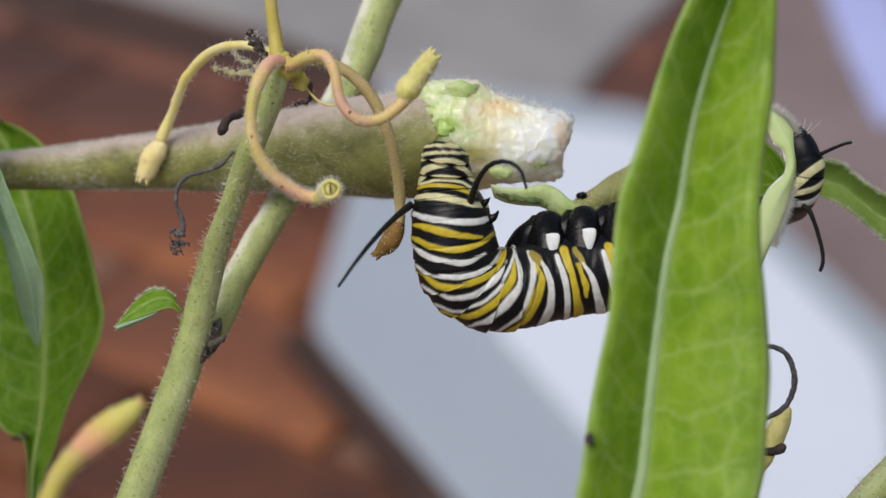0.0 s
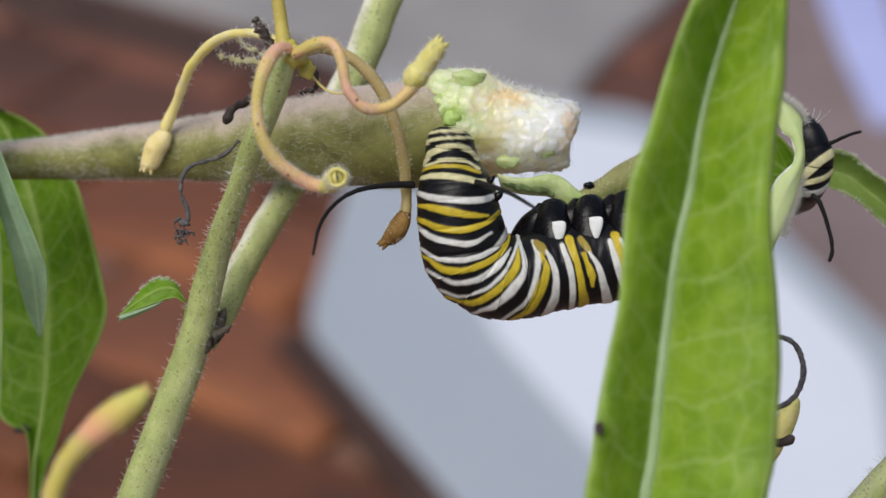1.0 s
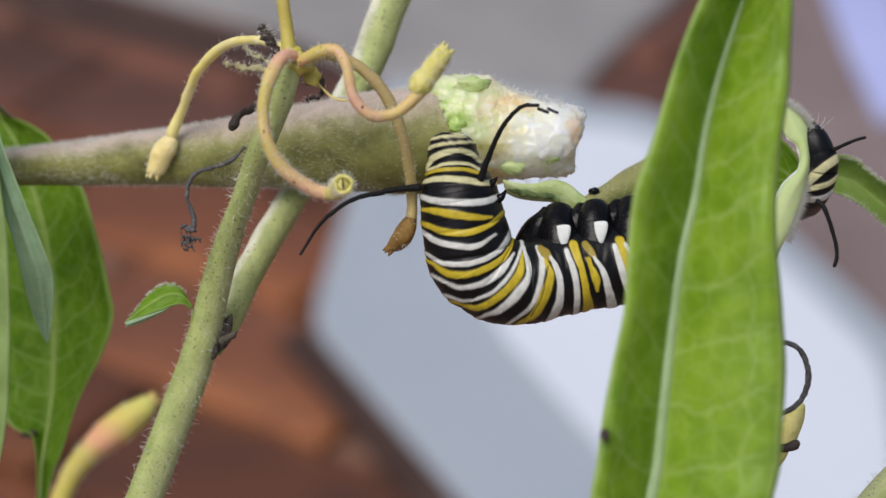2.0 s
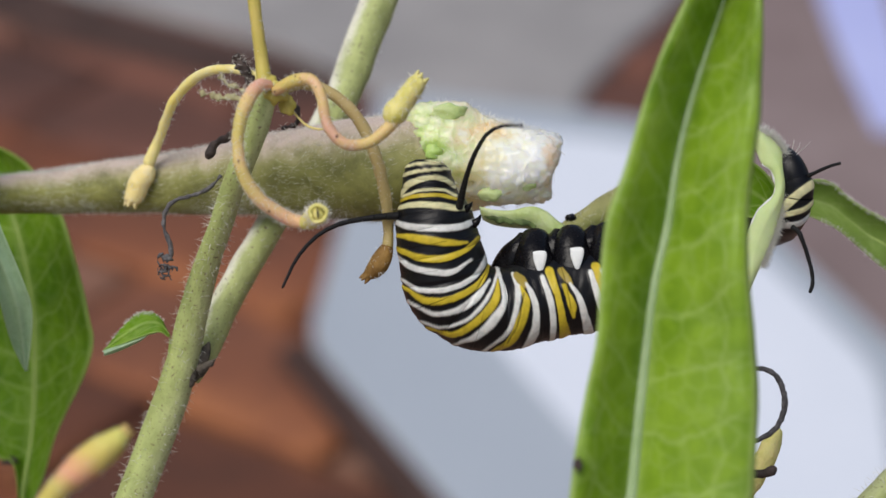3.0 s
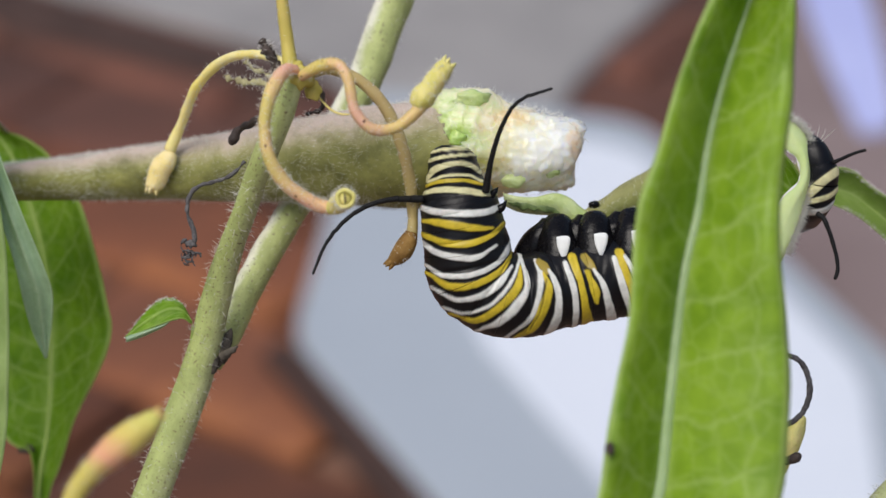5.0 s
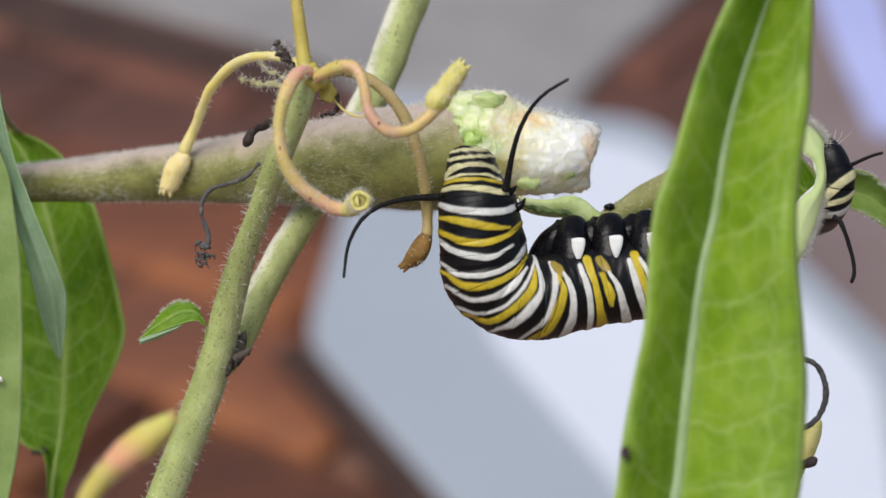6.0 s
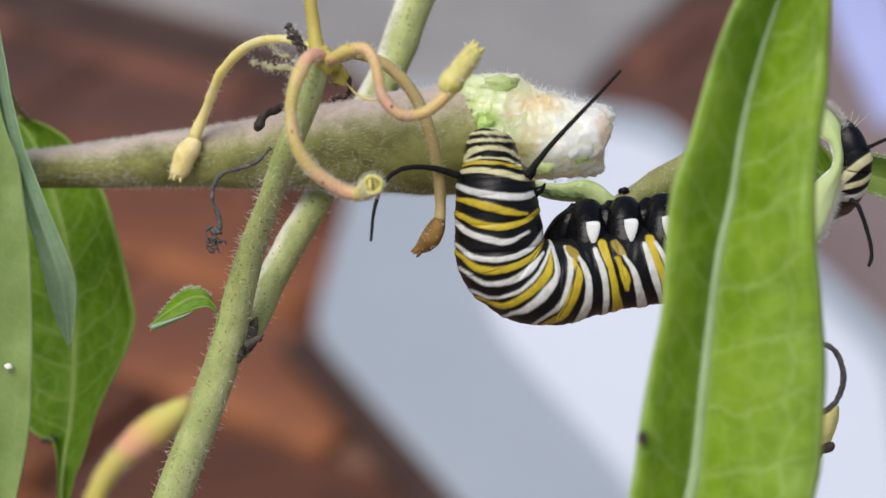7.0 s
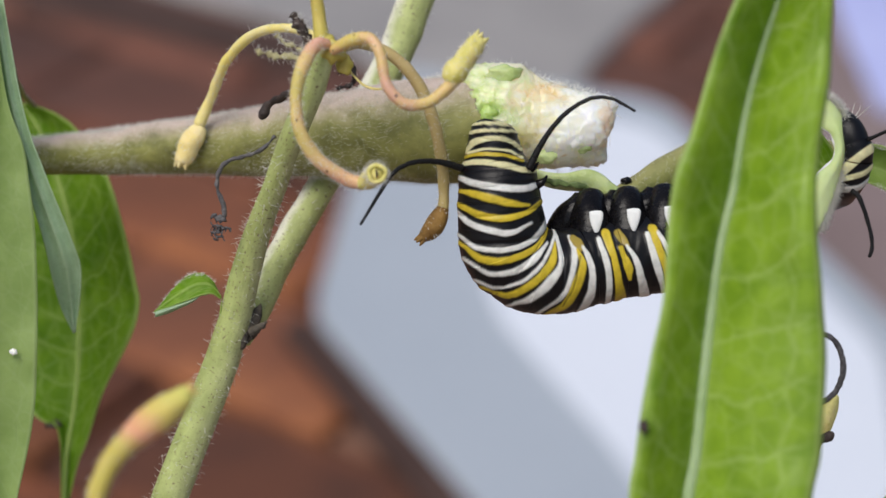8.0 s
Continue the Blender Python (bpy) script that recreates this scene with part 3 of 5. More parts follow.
def flower_stalk(plant, points, tip_points, material=None, label="yellow-green curled flower stalk", tip=None, tip_label="yellow hairy calyx cup", spikes=90, seed=1.0, fuzz=160, mouth=None):
    points = [(*p[:3], p[3] * 0.88) for p in points]
    s = part("flower_stalk", tube(points, 70, 14, 0.07, 0.9, seed), material or STALK, plant, label)
    part("fuzz", fuzz_on(points, fuzz * 2, 0.42, 0.017, int(seed * 7), 0.5), HAIR, s, kind="stuff")
    tip_points = [(*p[:3], p[3] * (0.88 if not mouth else 1.0)) for p in tip_points]
    cup = calyx_end(s, tip_points, tip or CALYX, tip_label, spikes, seed)
    if mouth:
        rim, spokes, ways = [], [], []
        for k in range(25):
            w = 2 * math.pi * k / 24
            out = np.array((math.cos(w), 0.12, math.sin(w)))
            rim.append((*(np.array(mouth) + out * (0.66 + 0.025 * math.sin(5 * w) + 0.03 * math.sin(3 * w + 1))), 0.17))
            for q in range(4):
                spokes.append(np.array(mouth) + out * (0.74 + 0.05 * (q % 3)) + (0, -0.1 + 0.04 * q, 0))
                ways.append(out + np.array((0.25 * math.sin(7 * q + k), -0.25 + 0.1 * q, 0.25 * math.cos(5 * q + 3 * k))))
        part("calyx_rim", tube(rim, 60, 8, 0.06, 2.0), CALYX, s, "pale toothed rim")
        part("calyx_slit", tube([(mouth[0] - 0.05, mouth[1] - 0.15, mouth[2] + 0.42, 0.05), (mouth[0], mouth[1] - 0.3, mouth[2], 0.09), (mouth[0] + 0.03, mouth[1] - 0.15, mouth[2] - 0.4, 0.04)], 12, 8), DRY, s, "dark slit")
        part("bristles", hairs(spokes, ways, [0.3 + 0.25 * ((k * 7) % 10) / 10 for k in range(len(spokes))], 0.028), HAIR, s, "pale bristles", kind="stuff")
    return s


def leaf(plant, left, rib, right, material, rib_material, rib_radius, label, cup=0.0, ripple=0.5, seed=0.0, petiole=(), thick=0.22, curl=0.0):
    """A leaf with its raised midrib; the petiole goes on from the rib's end."""
    ob = part("leaf", blade(left, rib, right, 90, 14, thick, cup, ripple, seed, curl), material, plant, label)
    line = [(x, y - rib_radius * 0.35, z, rib_radius * (0.35 + 0.65 * i / max(1, len(rib) - 1))) for i, (x, y, z) in enumerate(rib)]
    line += [(*p, rib_radius * 1.25) for p in petiole]
    part("midrib", tube(line, 70, 12, 0.05, 0.8, seed), rib_material, ob, "pale midrib")
    return ob


def milkweed():
    plant = thing("milkweed_plant", (-24.06, 0.48, -12.87), "green hairy milkweed with a chewed-off thick stem", "plant")

    # thick cross stem, its gnawed end and the flap of rind left hanging
    thick = [(-58.47, 11.9, 6.4, 1.15), (-48.05, 11.30, 6.85, 1.346), (-37.55, 10.30, 7.32, 1.8), (-29.69, 9.20, 7.79, 2.29), (-21.83, 7.20, 8.21, 2.87), (-11.55, 4.00, 8.82, 3.95), (-4.04, 1.30, 9.08, 4.7), (-0.75, 1.04, 9.4, 4.9)]
    bark = tube(thick, 190, 64, 0.3, 0.22, 3.0, round_ends=False)
    near_end = np.clip((bark[0][:, 0] + 3.2) / 2.4, 0, 1)
    ragged = 0.9 * np.clip((bark[0][:, 2] - 9.4) / 4.5, 0, 1) + 1.0 * wobble(bark[0] * np.array((0, 1, 1)), 0.55, 2.0) + 0.5 * wobble(bark[0] * np.array((0, 1, 1)), 1.5, 7.0)
    bark[0][:, 0] += near_end * ragged
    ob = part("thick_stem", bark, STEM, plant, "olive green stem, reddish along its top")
    part("fuzz", fuzz_on(thick, 6000, 0.5, 0.008, 11, 0.3, 0.2, 0.99, side=(0, -1, 0.5), lie=0.82), HAIR, ob, "pale short fuzz", kind="stuff")
    part("fuzz", fuzz_on(thick, 14000, 0.5, 0.009, 12, 0.6, 0.2, 0.99, side=(0, 0.35, 1), edge=0.4), HAIR, ob, "pale short fuzz", kind="stuff")
    part("fuzz", fuzz_on(thick, 4000, 0.45, 0.009, 13, 0.6, 0.4, 0.99, side=(0, 0.1, -1), edge=0.5), HAIR, ob, "pale short fuzz", kind="stuff")
    pith = [(-1.3, 1.04, 9.5, 4.5), (-0.5, 1.04, 9.7, 4.86), (0.6, 1.04, 10.0, 4.85), (1.81, 1.04, 10.1, 4.72), (3.55, 1.04, 9.73, 4.25), (5.29, 1.04, 9.47, 3.98), (7.03, 1.04, 9.31, 3.75), (8.77, 1.04, 9.16, 3.40), (9.8, 1.04, 9.00, 3.12), (10.45, 1.04, 8.80, 2.72), (10.75, 1.04, 8.70, 2.0), (10.8, 1.04, 8.69, 0.9)]
    geo = tube(pith, 170, 120, 0.5, 0.35, 8.0)
    v = geo[0]
    # torn slabs along the grain, then fine tearing
    grain = np.array((0.35, 1.0, 1.0))
    slabs = np.round(wobble(v * grain, 0.55, 4.0) * 3.2) / 3.2
    out = v - np.array((3.0, 1.04, 9.5))
    out[:, 0] *= np.clip((v[:, 0] - 8.0) / 3, 0, 1)
    out /= np.linalg.norm(out, axis=1, keepdims=True) + 1e-9
    v = v + out * (0.75 * slabs + 0.3 * np.abs(wobble(v * grain, 1.1, 2.0)) + 0.22 * np.abs(wobble(v * grain, 2.4, 6.0)) - 0.15)[:, None]
    v = v + np.stack([wobble(v, 1.6, 1.0), wobble(v, 1.8, 6.0), wobble(v, 1.7, 4.0)], 1) * 0.12
    chewed = part("chewed_end", (v, geo[1], geo[2]), PULP, plant, "moist white and pale green chewed pith")
    part("fibre", fuzz_on(pith, 900, 0.5, 0.014, 21, 1.2, 0.1, 1.0), FIBRE, chewed, "torn white fibres", kind="stuff")
    part("fibre", fuzz_on(pith, 60, 1.2, 0.03, 22, 1.2, 0.75, 1.0), FIBRE, chewed, "torn white fibres", kind="stuff")
    part("fibre", fuzz_on(pith, 420, 0.75, 0.017, 23, 0.7, 0.2, 0.97, side=(0, 0.2, 1), edge=0.5), FIBRE, chewed, "torn white fibres", kind="stuff")
    part("fibre", fuzz_on(pith, 260, 0.9, 0.018, 24, 0.5, 0.1, 0.95, side=(0, -1, 0.3), lie=0.8), FIBRE, chewed, "torn white fibres", kind="stuff")
    for k, (place, size) in enumerate((((1.58, -2.1, 13.80), (1.5, 0.7, 0.75)), ((0.14, -3.55, 10.2), (0.8, 0.4, 0.7)), ((5.09, -1.95, 6.7), (1.1, 0.4, 0.6)), ((8.37, -1.95, 7.7), (0.75, 0.28, 0.65)))):
        part("rind_scrap", ball(place, size, 0.4, 4.0 + 3 * k), RIND_GREEN if k == 1 else RIND, chewed, "green scrap of rind on the pith")
    upper = [(4.12, -2.3, 5.63), (5.44, -2.5, 5.32), (6.91, -2.6, 5.27), (8.62, -2.5, 5.60), (9.89, -2.3, 5.20), (10.82, -2.2, 4.42), (11.9, -2.0, 3.7)]
    lower_edge = [(4.52, -1.60, 4.5), (5.45, -1.60, 4.1), (6.92, -1.60, 3.85), (8.54, -1.60, 3.7), (9.62, -1.70, 3.1), (10.40, -1.70, 2.5), (11.5, -1.5, 2.35)]
    mid = [((p[0] + q[0]) / 2, (p[1] + q[1]) / 2 - 0.3, (p[2] + q[2]) / 2) for p, q in zip(upper, lower_edge)]
    flap_part = part("rind_flap", blade(upper, mid, lower_edge, 80, 8, 0.4, -0.1, 0.35, 4.0), RIND, plant, "pale green flap of rind")
    part("torn_edge", tube([(4.60, -2.35, 4.93, 0.25), (5.68, -2.5, 4.6, 0.33), (6.90, -2.5, 4.36, 0.3), (8.12, -2.4, 4.2, 0.27), (8.99, -2.2, 3.83, 0.146)], 60, 14, 0.25, 1.6, 7.0, 0.5), TORN, flap_part, "dark green torn edge of the rind")
    far_stem = [(10.68, -0.64, 2.72, 0.791), (12.16, -0.64, 3.41, 1.137), (14.22, 0.48, 4.42, 1.392), (17.29, 1.60, 6.15, 1.599), (22.42, 2.72, 7.59, 1.709), (27.59, 3.84, 7.13, 1.718), (32.32, 4.96, 6.66, 1.524)]
    s = part("side_stem", tube(far_stem, 60, 24, 0.2, 0.4, 5.0), STEM_DULL, plant, "dull green stem carrying the caterpillar")
    part("fuzz", fuzz_on(far_stem, 1400, 0.4, 0.014, 31, 0.6), HAIR, s, kind="stuff")

    # upright stem that forks, rooted in the ground
    lower = [(-95, 300, -560, 3.4), (-80, 190, -350, 3.0), (-58, 70, -140, 2.3), (-32.37, 2.72, -36.14, 1.809), (-29.19, 1.60, -27.44, 1.699), (-26.89, 1.60, -20.99, 1.599), (-23.73, 1.04, -13.06, 1.545), (-21.97, 0.48, -7.90, 1.441), (-20.15, -1.76, -1.23, 1.204), (-18.46, -5.12, 2.71, 1.063), (-16.81, -8.48, 6.70, 0.997), (-14.88, -11.84, 10.54, 1.026), (-13.45, -12.96, 13.73, 0.927), (-13.03, -12.96, 15.26, 0.696)]
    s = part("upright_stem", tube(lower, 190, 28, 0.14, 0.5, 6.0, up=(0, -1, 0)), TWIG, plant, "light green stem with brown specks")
    part("fuzz", fuzz_on(lower, 1100, 0.75, 0.02, 41, 0.6, 0.9, 0.985), HAIR, s, "scattered pale hairs", kind="stuff")
    fork = [(-21.71, 2.72, -9.10, 1.206), (-20.17, 3.84, -6.52, 1.314), (-17.83, 5.52, -1.27, 1.350), (-14.78, 7.76, 4.17, 1.391), (-11.43, 10.56, 10.23, 1.514), (-8.22, 11.12, 16.28, 1.623), (-5.62, 11.68, 23.14, 1.679), (-2.06, 12.80, 32.24, 1.688)]
    # up turns the painted highlight to the stem's left edge
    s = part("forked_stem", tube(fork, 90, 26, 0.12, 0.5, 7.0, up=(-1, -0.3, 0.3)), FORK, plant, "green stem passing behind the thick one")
    part("fuzz", fuzz_on(fork, 500, 0.5, 0.02, 42, 0.5, 0.0, 0.95), HAIR, s, kind="stuff")
    scar = part("scar", joined(ball((-20.68, 0.48, -7.90), (0.85, 0.35, 1.7), 0.5, 2.0, axis=(0.45, 0, 1)), ball((-21.23, 0.03, -9.27), (0.5, 0.3, 0.9), 0.5, 5.0, axis=(0.5, 0, 1)), tube([(-20.32, -0.08, -8.48, 0.446), (-19.57, -0.64, -8.01, 0.346), (-18.94, -1.09, -7.59, 0.148)], 14, 10, 0.2, 2.0)), SCAR, plant, "dark leaf scar at the fork")

    # flower stalks from the umbel
    part("umbel_node", joined(ball((-12.80, -12.96, 14.79), (1.1, 1.0, 1.0), 0.35, 1.0), ball((-11.76, -11.84, 13.81), (0.7, 0.5, 0.75), 0.4, 3.0), ball((-13.31, -12.96, 15.72), (0.7, 0.7, 0.6), 0.3, 6.0)), STALK_OLIVE, plant, "swollen yellow-green umbel node")
    flower_stalk(plant, [(-13.17, -12.96, 15.26, 0.505), (-14.74, -10.72, 16.47, 0.432), (-17.15, -7.36, 17.24, 0.439), (-19.99, -2.88, 17.06, 0.494), (-22.57, 0.48, 15.06, 0.502), (-24.31, 3.84, 11.93, 0.510), (-25.41, 4.96, 9.81, 0.640)],
                 [(-25.2, 4.96, 9.55, 0.62), (-25.6, 4.96, 8.99, 1.05), (-26.1, 4.96, 8.3, 1.15), (-26.5, 4.96, 7.4, 1.05), (-26.85, 4.96, 6.6, 0.9), (-26.95, 4.96, 6.3, 0.7)], STALK_YELLOW, "arched yellow-green flower stalk", CALYX_PALE, "pale yellow calyx bud", 60, 1.3)
    flower_stalk(plant, [(-13.09, -14.08, 15.35, 0.466), (-14.02, -15.20, 15.07, 0.655), (-14.98, -16.32, 13.25, 0.651), (-15.48, -16.32, 10.75, 0.574), (-15.12, -16.32, 8.15, 0.610), (-13.66, -15.76, 5.89, 0.653), (-11.41, -15.20, 4.40, 0.655), (-10.03, -15.20, 4.08, 0.577)],
                 [(-10.26, -15.20, 4.08, 0.550), (-9.63, -15.87, 4.38, 0.776), (-9.13, -16.77, 4.72, 0.84), (-9.01, -17.44, 4.80, 0.82), (-8.97, -17.22, 4.83, 0.544)], STALK_PINK, "curled pinkish flower stalk", None, "round hairy calyx mouth", 50, 2.1, 420, (-8.97, -18.11, 4.78))
    flower_stalk(plant, [(-12.63, -14.08, 14.80, 0.466), (-11.18, -15.20, 15.49, 0.614), (-9.56, -16.32, 15.57, 0.537), (-8.72, -16.88, 14.21, 0.495), (-8.26, -16.88, 11.94, 0.495), (-6.91, -16.66, 10.41, 0.536), (-4.92, -16.32, 10.52, 0.537), (-3.28, -16.32, 11.80, 0.574), (-2.55, -16.32, 12.80, 0.688)],
                 [(-3.3, -16.32, 12.2, 0.72), (-2.88, -16.32, 12.83, 1.1), (-2.24, -16.32, 13.60, 1.0), (-1.55, -16.32, 14.55, 0.95), (-1.0, -16.32, 15.3, 0.85), (-0.75, -16.32, 15.6, 0.7)], STALK, "looped pink and yellow flower stalk", None, "yellow-green hairy calyx bud", 150, 3.4, 200)
    flower_stalk(plant, [(-12.47, -12.96, 14.89, 0.468), (-10.51, -10.72, 15.67, 0.554), (-8.10, -10.16, 14.83, 0.555), (-6.04, -9.60, 12.79, 0.595), (-4.73, -9.04, 10.08, 0.597), (-3.92, -7.36, 6.73, 0.564), (-3.65, -6.24, 3.89, 0.524), (-3.75, -6.24, 2.07, 0.524)],
                 [(-3.75, -6.24, 2.26, 0.567), (-4.04, -6.24, 1.49, 0.817), (-4.52, -6.24, 0.62, 0.961), (-5.19, -6.24, -0.05, 0.721), (-5.57, -6.24, -0.43, 0.384)], STALK_TAN, "slender flower stalk crossing the thick stem", CALYX_BROWN, "brown withered calyx", 25, 4.2)
    up_stalk = [(-13.54, -12.96, 15.58, 0.649), (-13.82, -12.96, 17.67, 0.556), (-14.10, -13.52, 20.16, 0.509), (-14.38, -14.08, 23.09, 0.507), (-14.57, -15.20, 27.08, 0.504)]
    s = part("flower_stalk", tube(up_stalk, 40, 14, 0.05, 0.9, 2.0), STALK_OLIVE, plant, "straight yellow flower stalk")
    part("fuzz", fuzz_on(up_stalk, 90, 0.3, 0.02, 51, 0.5), HAIR, s, kind="stuff")
    near_stalk = [(-28.2, -42.0, -26.0, 0.7), (-28.0, -42.0, -21.5, 0.75), (-27.5, -42.0, -18.0, 0.8), (-26.6, -42.0, -15.8, 0.85), (-25.5, -42.0, -14.4, 0.95)]
    s = flower_stalk(plant, near_stalk, [(-25.8, -42.0, -14.7, 0.85), (-24.9, -42.0, -13.85, 1.12), (-24.0, -42.0, -13.1, 1.3), (-22.99, -42.0, -12.32, 1.28), (-21.90, -42.0, -11.47, 1.02), (-21.3, -42.0, -10.95, 0.7), (-21.05, -42.0, -10.75, 0.45)], STALK_OLIVE, "yellow flower stalk curving up", CALYX_PINK, "yellow-green calyx bud with a pink base", 60, 5.1)
    part("flower_stalk", tube([(26.19, -5.12, -22.18, 0.580), (26.67, -5.12, -19.52, 0.580), (27.25, -5.12, -18.07, 0.725), (28.12, -5.12, -16.48, 0.966), (28.80, -5.12, -15.12, 0.870), (29.57, -5.12, -13.58, 0.290)], 30, 14, 0.2, 1.2, 3.0), CALYX, plant, "yellow flower stalk with a bud")
    part("dry_tip", tube([(27.05, -7.92, -17.10, 0.381), (27.95, -8.26, -17.02, 0.380), (28.49, -8.48, -16.71, 0.427), (28.78, -8.48, -16.57, 0.190)], 16, 10, 0.1, 2.0), DRY, plant, "black dried tip")

    # dried bracts, threads and tendrils
    for k, pts in enumerate(([(-14.28, -11.84, 15.07, 0.280), (-15.02, -11.84, 16.28, 0.513), (-15.67, -11.84, 17.40, 0.420), (-16.19, -11.84, 17.87, 0.187)], [(-14.79, -12.40, 14.56, 0.279), (-16.00, -12.40, 14.37, 0.419), (-17.63, -12.40, 14.56, 0.372), (-19.12, -12.40, 15.07, 0.186)],
                             [(-15.02, -11.84, 15.07, 0.187), (-16.05, -11.84, 15.35, 0.280), (-16.98, -11.84, 15.91, 0.187), (-17.35, -11.84, 16.28, 0.093)], [(-14.65, -11.84, 15.44, 0.327), (-15.07, -11.28, 16.89, 0.468), (-15.86, -10.72, 17.79, 0.375), (-16.14, -10.72, 17.41, 0.141)],
                             [(-12.46, -9.60, 13.27, 0.236), (-11.35, -8.48, 13.82, 0.380), (-11.27, -7.36, 12.56, 0.287), (-12.68, -6.24, 12.30, 0.192)])):
        green = k in (1, 2)
        b = part("bract", tube([(*p[:3], p[3] * (0.62 if green else 0.8)) for p in pts], 40, 10, 0.45, 2.2, k * 1.7, 0.45), DRY_GREEN if green else DRY, plant, "tattered greenish bract" if green else "shrivelled dark bract")
        part("fuzz", fuzz_on(pts, 120 if green else 50, 0.45, 0.014, 60 + k, 0.9), HAIR, b, kind="stuff")
    part("thread", tube([(-11.45, -10.72, 13.42, 0.094), (-10.22, -11.84, 12.18, 0.117), (-9.02, -12.40, 11.81, 0.093), (-8.16, -12.96, 12.10, 0.046)], 20, 6), STALK_YELLOW, plant, "thin yellow thread")
    part("dried_tendril", tube([(-16.24, -6.24, 12.15, 0.192), (-17.69, -4.00, 11.52, 0.292), (-18.62, -3.44, 10.97, 0.341), (-19.01, -3.44, 10.28, 0.390), (-19.31, -3.33, 9.90, 0.195)], 40, 12, 0.2, 1.6, 2.0), DRY, plant, "black dried tendril stub")
    dry = [(-18.00, -4.50, 8.33, 0.141), (-18.81, -5.00, 7.38, 0.16), (-19.76, -5.00, 6.81, 0.17), (-20.96, -5.00, 6.53, 0.17), (-22.15, -5.00, 6.05, 0.19), (-22.77, -5.00, 5.10, 0.17), (-22.82, -5.00, 3.95, 0.16), (-22.53, -5.00, 3.00, 0.18), (-22.25, -5.00, 2.14, 0.2), (-22.27, -5.00, 1.42, 0.208)]
    s = part("dried_tendril", tube([(*p[:3], p[3] * 1.05) for p in dry], 60, 10, 0.15, 2.0, 3.0), DRY_GREY, plant, "thin dark dried tendril")
    rng = random.Random(8)
    curls = [ball((-22.56, -5.12, 1.30), (0.45, 0.4, 0.35), 0.6, 1.0)]
    knot = np.array((-22.56, -5.12, 1.01))
    for k in range(11):
        p, w = knot + (rng.uniform(-0.5, 0.5), rng.uniform(-0.3, 0.3), rng.uniform(-0.9, 0.3)), rng.uniform(0, 6.28)
        curls.append(tube([(*(p + (0.45 * math.cos(w + q * 1.1) * (1 - 0.1 * q), 0.12 * math.sin(3 * q), 0.4 * math.sin(w + q * 1.1) - 0.12 * q)), 0.10 - 0.015 * q) for q in range(5)], 16, 6, 0.2, 3.0, k))
    part("dried_knot", joined(*curls), DRY_GREY, s, "lacy dried tip")
    part("dried_tendril", tube([(26.42, -10.05, -8.24, 0.188), (27.50, -10.05, -8.15, 0.212), (28.63, -10.05, -8.81, 0.235), (29.29, -10.05, -10.55, 0.254), (29.01, -10.05, -12.34, 0.254), (28.07, -10.05, -13.52, 0.235), (26.75, -10.05, -14.18, 0.188)], 60, 12, 0.07, 3.0, 4.0), DRY_GREY, plant, "dark grey hooked dried tendril")
    corner = [(31.15, -8.48, -25.59, 1.235), (35.15, -7.36, -21.68, 1.242), (39.20, -6.24, -17.97, 1.345), (44.51, -4.00, -13.56, 1.361)]
    s = part("side_stem", tube(corner, 40, 20, 0.1, 0.6, 9.0), TWIG, plant, "green hairy stem")
    part("fuzz", fuzz_on(corner, 400, 0.9, 0.022, 71, 0.4), HAIR, s, kind="stuff")

    # leaves
    leaf(plant, [(23.52, -33.10, 32.21), (21.22, -34.10, 25.41), (18.61, -34.10, 19.83), (16.74, -34.10, 15.73), (15.36, -34.10, 11.64), (14.15, -34.10, 7.54), (13.32, -34.10, 5.41), (12.73, -34.10, 3.45), (12.35, -34.10, -0.65), (12.08, -34.10, -4.74), (11.23, -34.10, -8.84), (10.47, -34.10, -12.93), (10.04, -34.10, -16.21), (9.62, -34.10, -19.01), (9.96, -33.10, -26.69), (13.71, -30.36, -37.39)],
         [(24.00, -31.50, 32.33), (23.59, -29.60, 25.71), (22.07, -29.10, 20.39), (20.61, -29.10, 16.17), (19.28, -29.10, 11.95), (18.32, -29.10, 7.73), (17.71, -29.10, 3.51), (16.85, -29.10, 0.13), (16.36, -29.10, -2.82), (15.83, -29.10, -7.04), (15.39, -29.10, -11.26), (14.81, -29.10, -16.74), (14.27, -29.10, -19.58), (14.01, -29.10, -26.66), (14.09, -29.60, -37.28)],
         [(24.4, -32.50, 32.33), (24.5, -34.00, 25.50), (24.27, -35.00, 19.70), (24.24, -35.00, 15.62), (24.10, -35.00, 11.54), (23.50, -35.00, 7.46), (23.11, -35.00, 3.38), (23.21, -35.00, -0.69), (23.60, -35.00, -4.77), (23.82, -35.00, -8.85), (23.59, -35.00, -12.92), (23.41, -35.00, -16.18), (22.80, -35.00, -18.90), (21.8, -34.24, -26.26), (14.93, -30.0, -37.28)],
         LEAF_FRONT, MIDRIB, 0.7, "bright green lance-shaped leaf with a pale midrib", -0.5, 0.7, 2.0, [(12.03, -24.16, -45.30), (-4.08, -4.00, -51.46), (-29.08, 11.68, -46.66)], 0.3, 1.1)
    part("blemish", ball((10.62, -34.5, -13.83), (0.32, 0.14, 0.5), 0.4, 1.0, 10, 12), DRY, plant, "small dark blemish on a leaf margin")
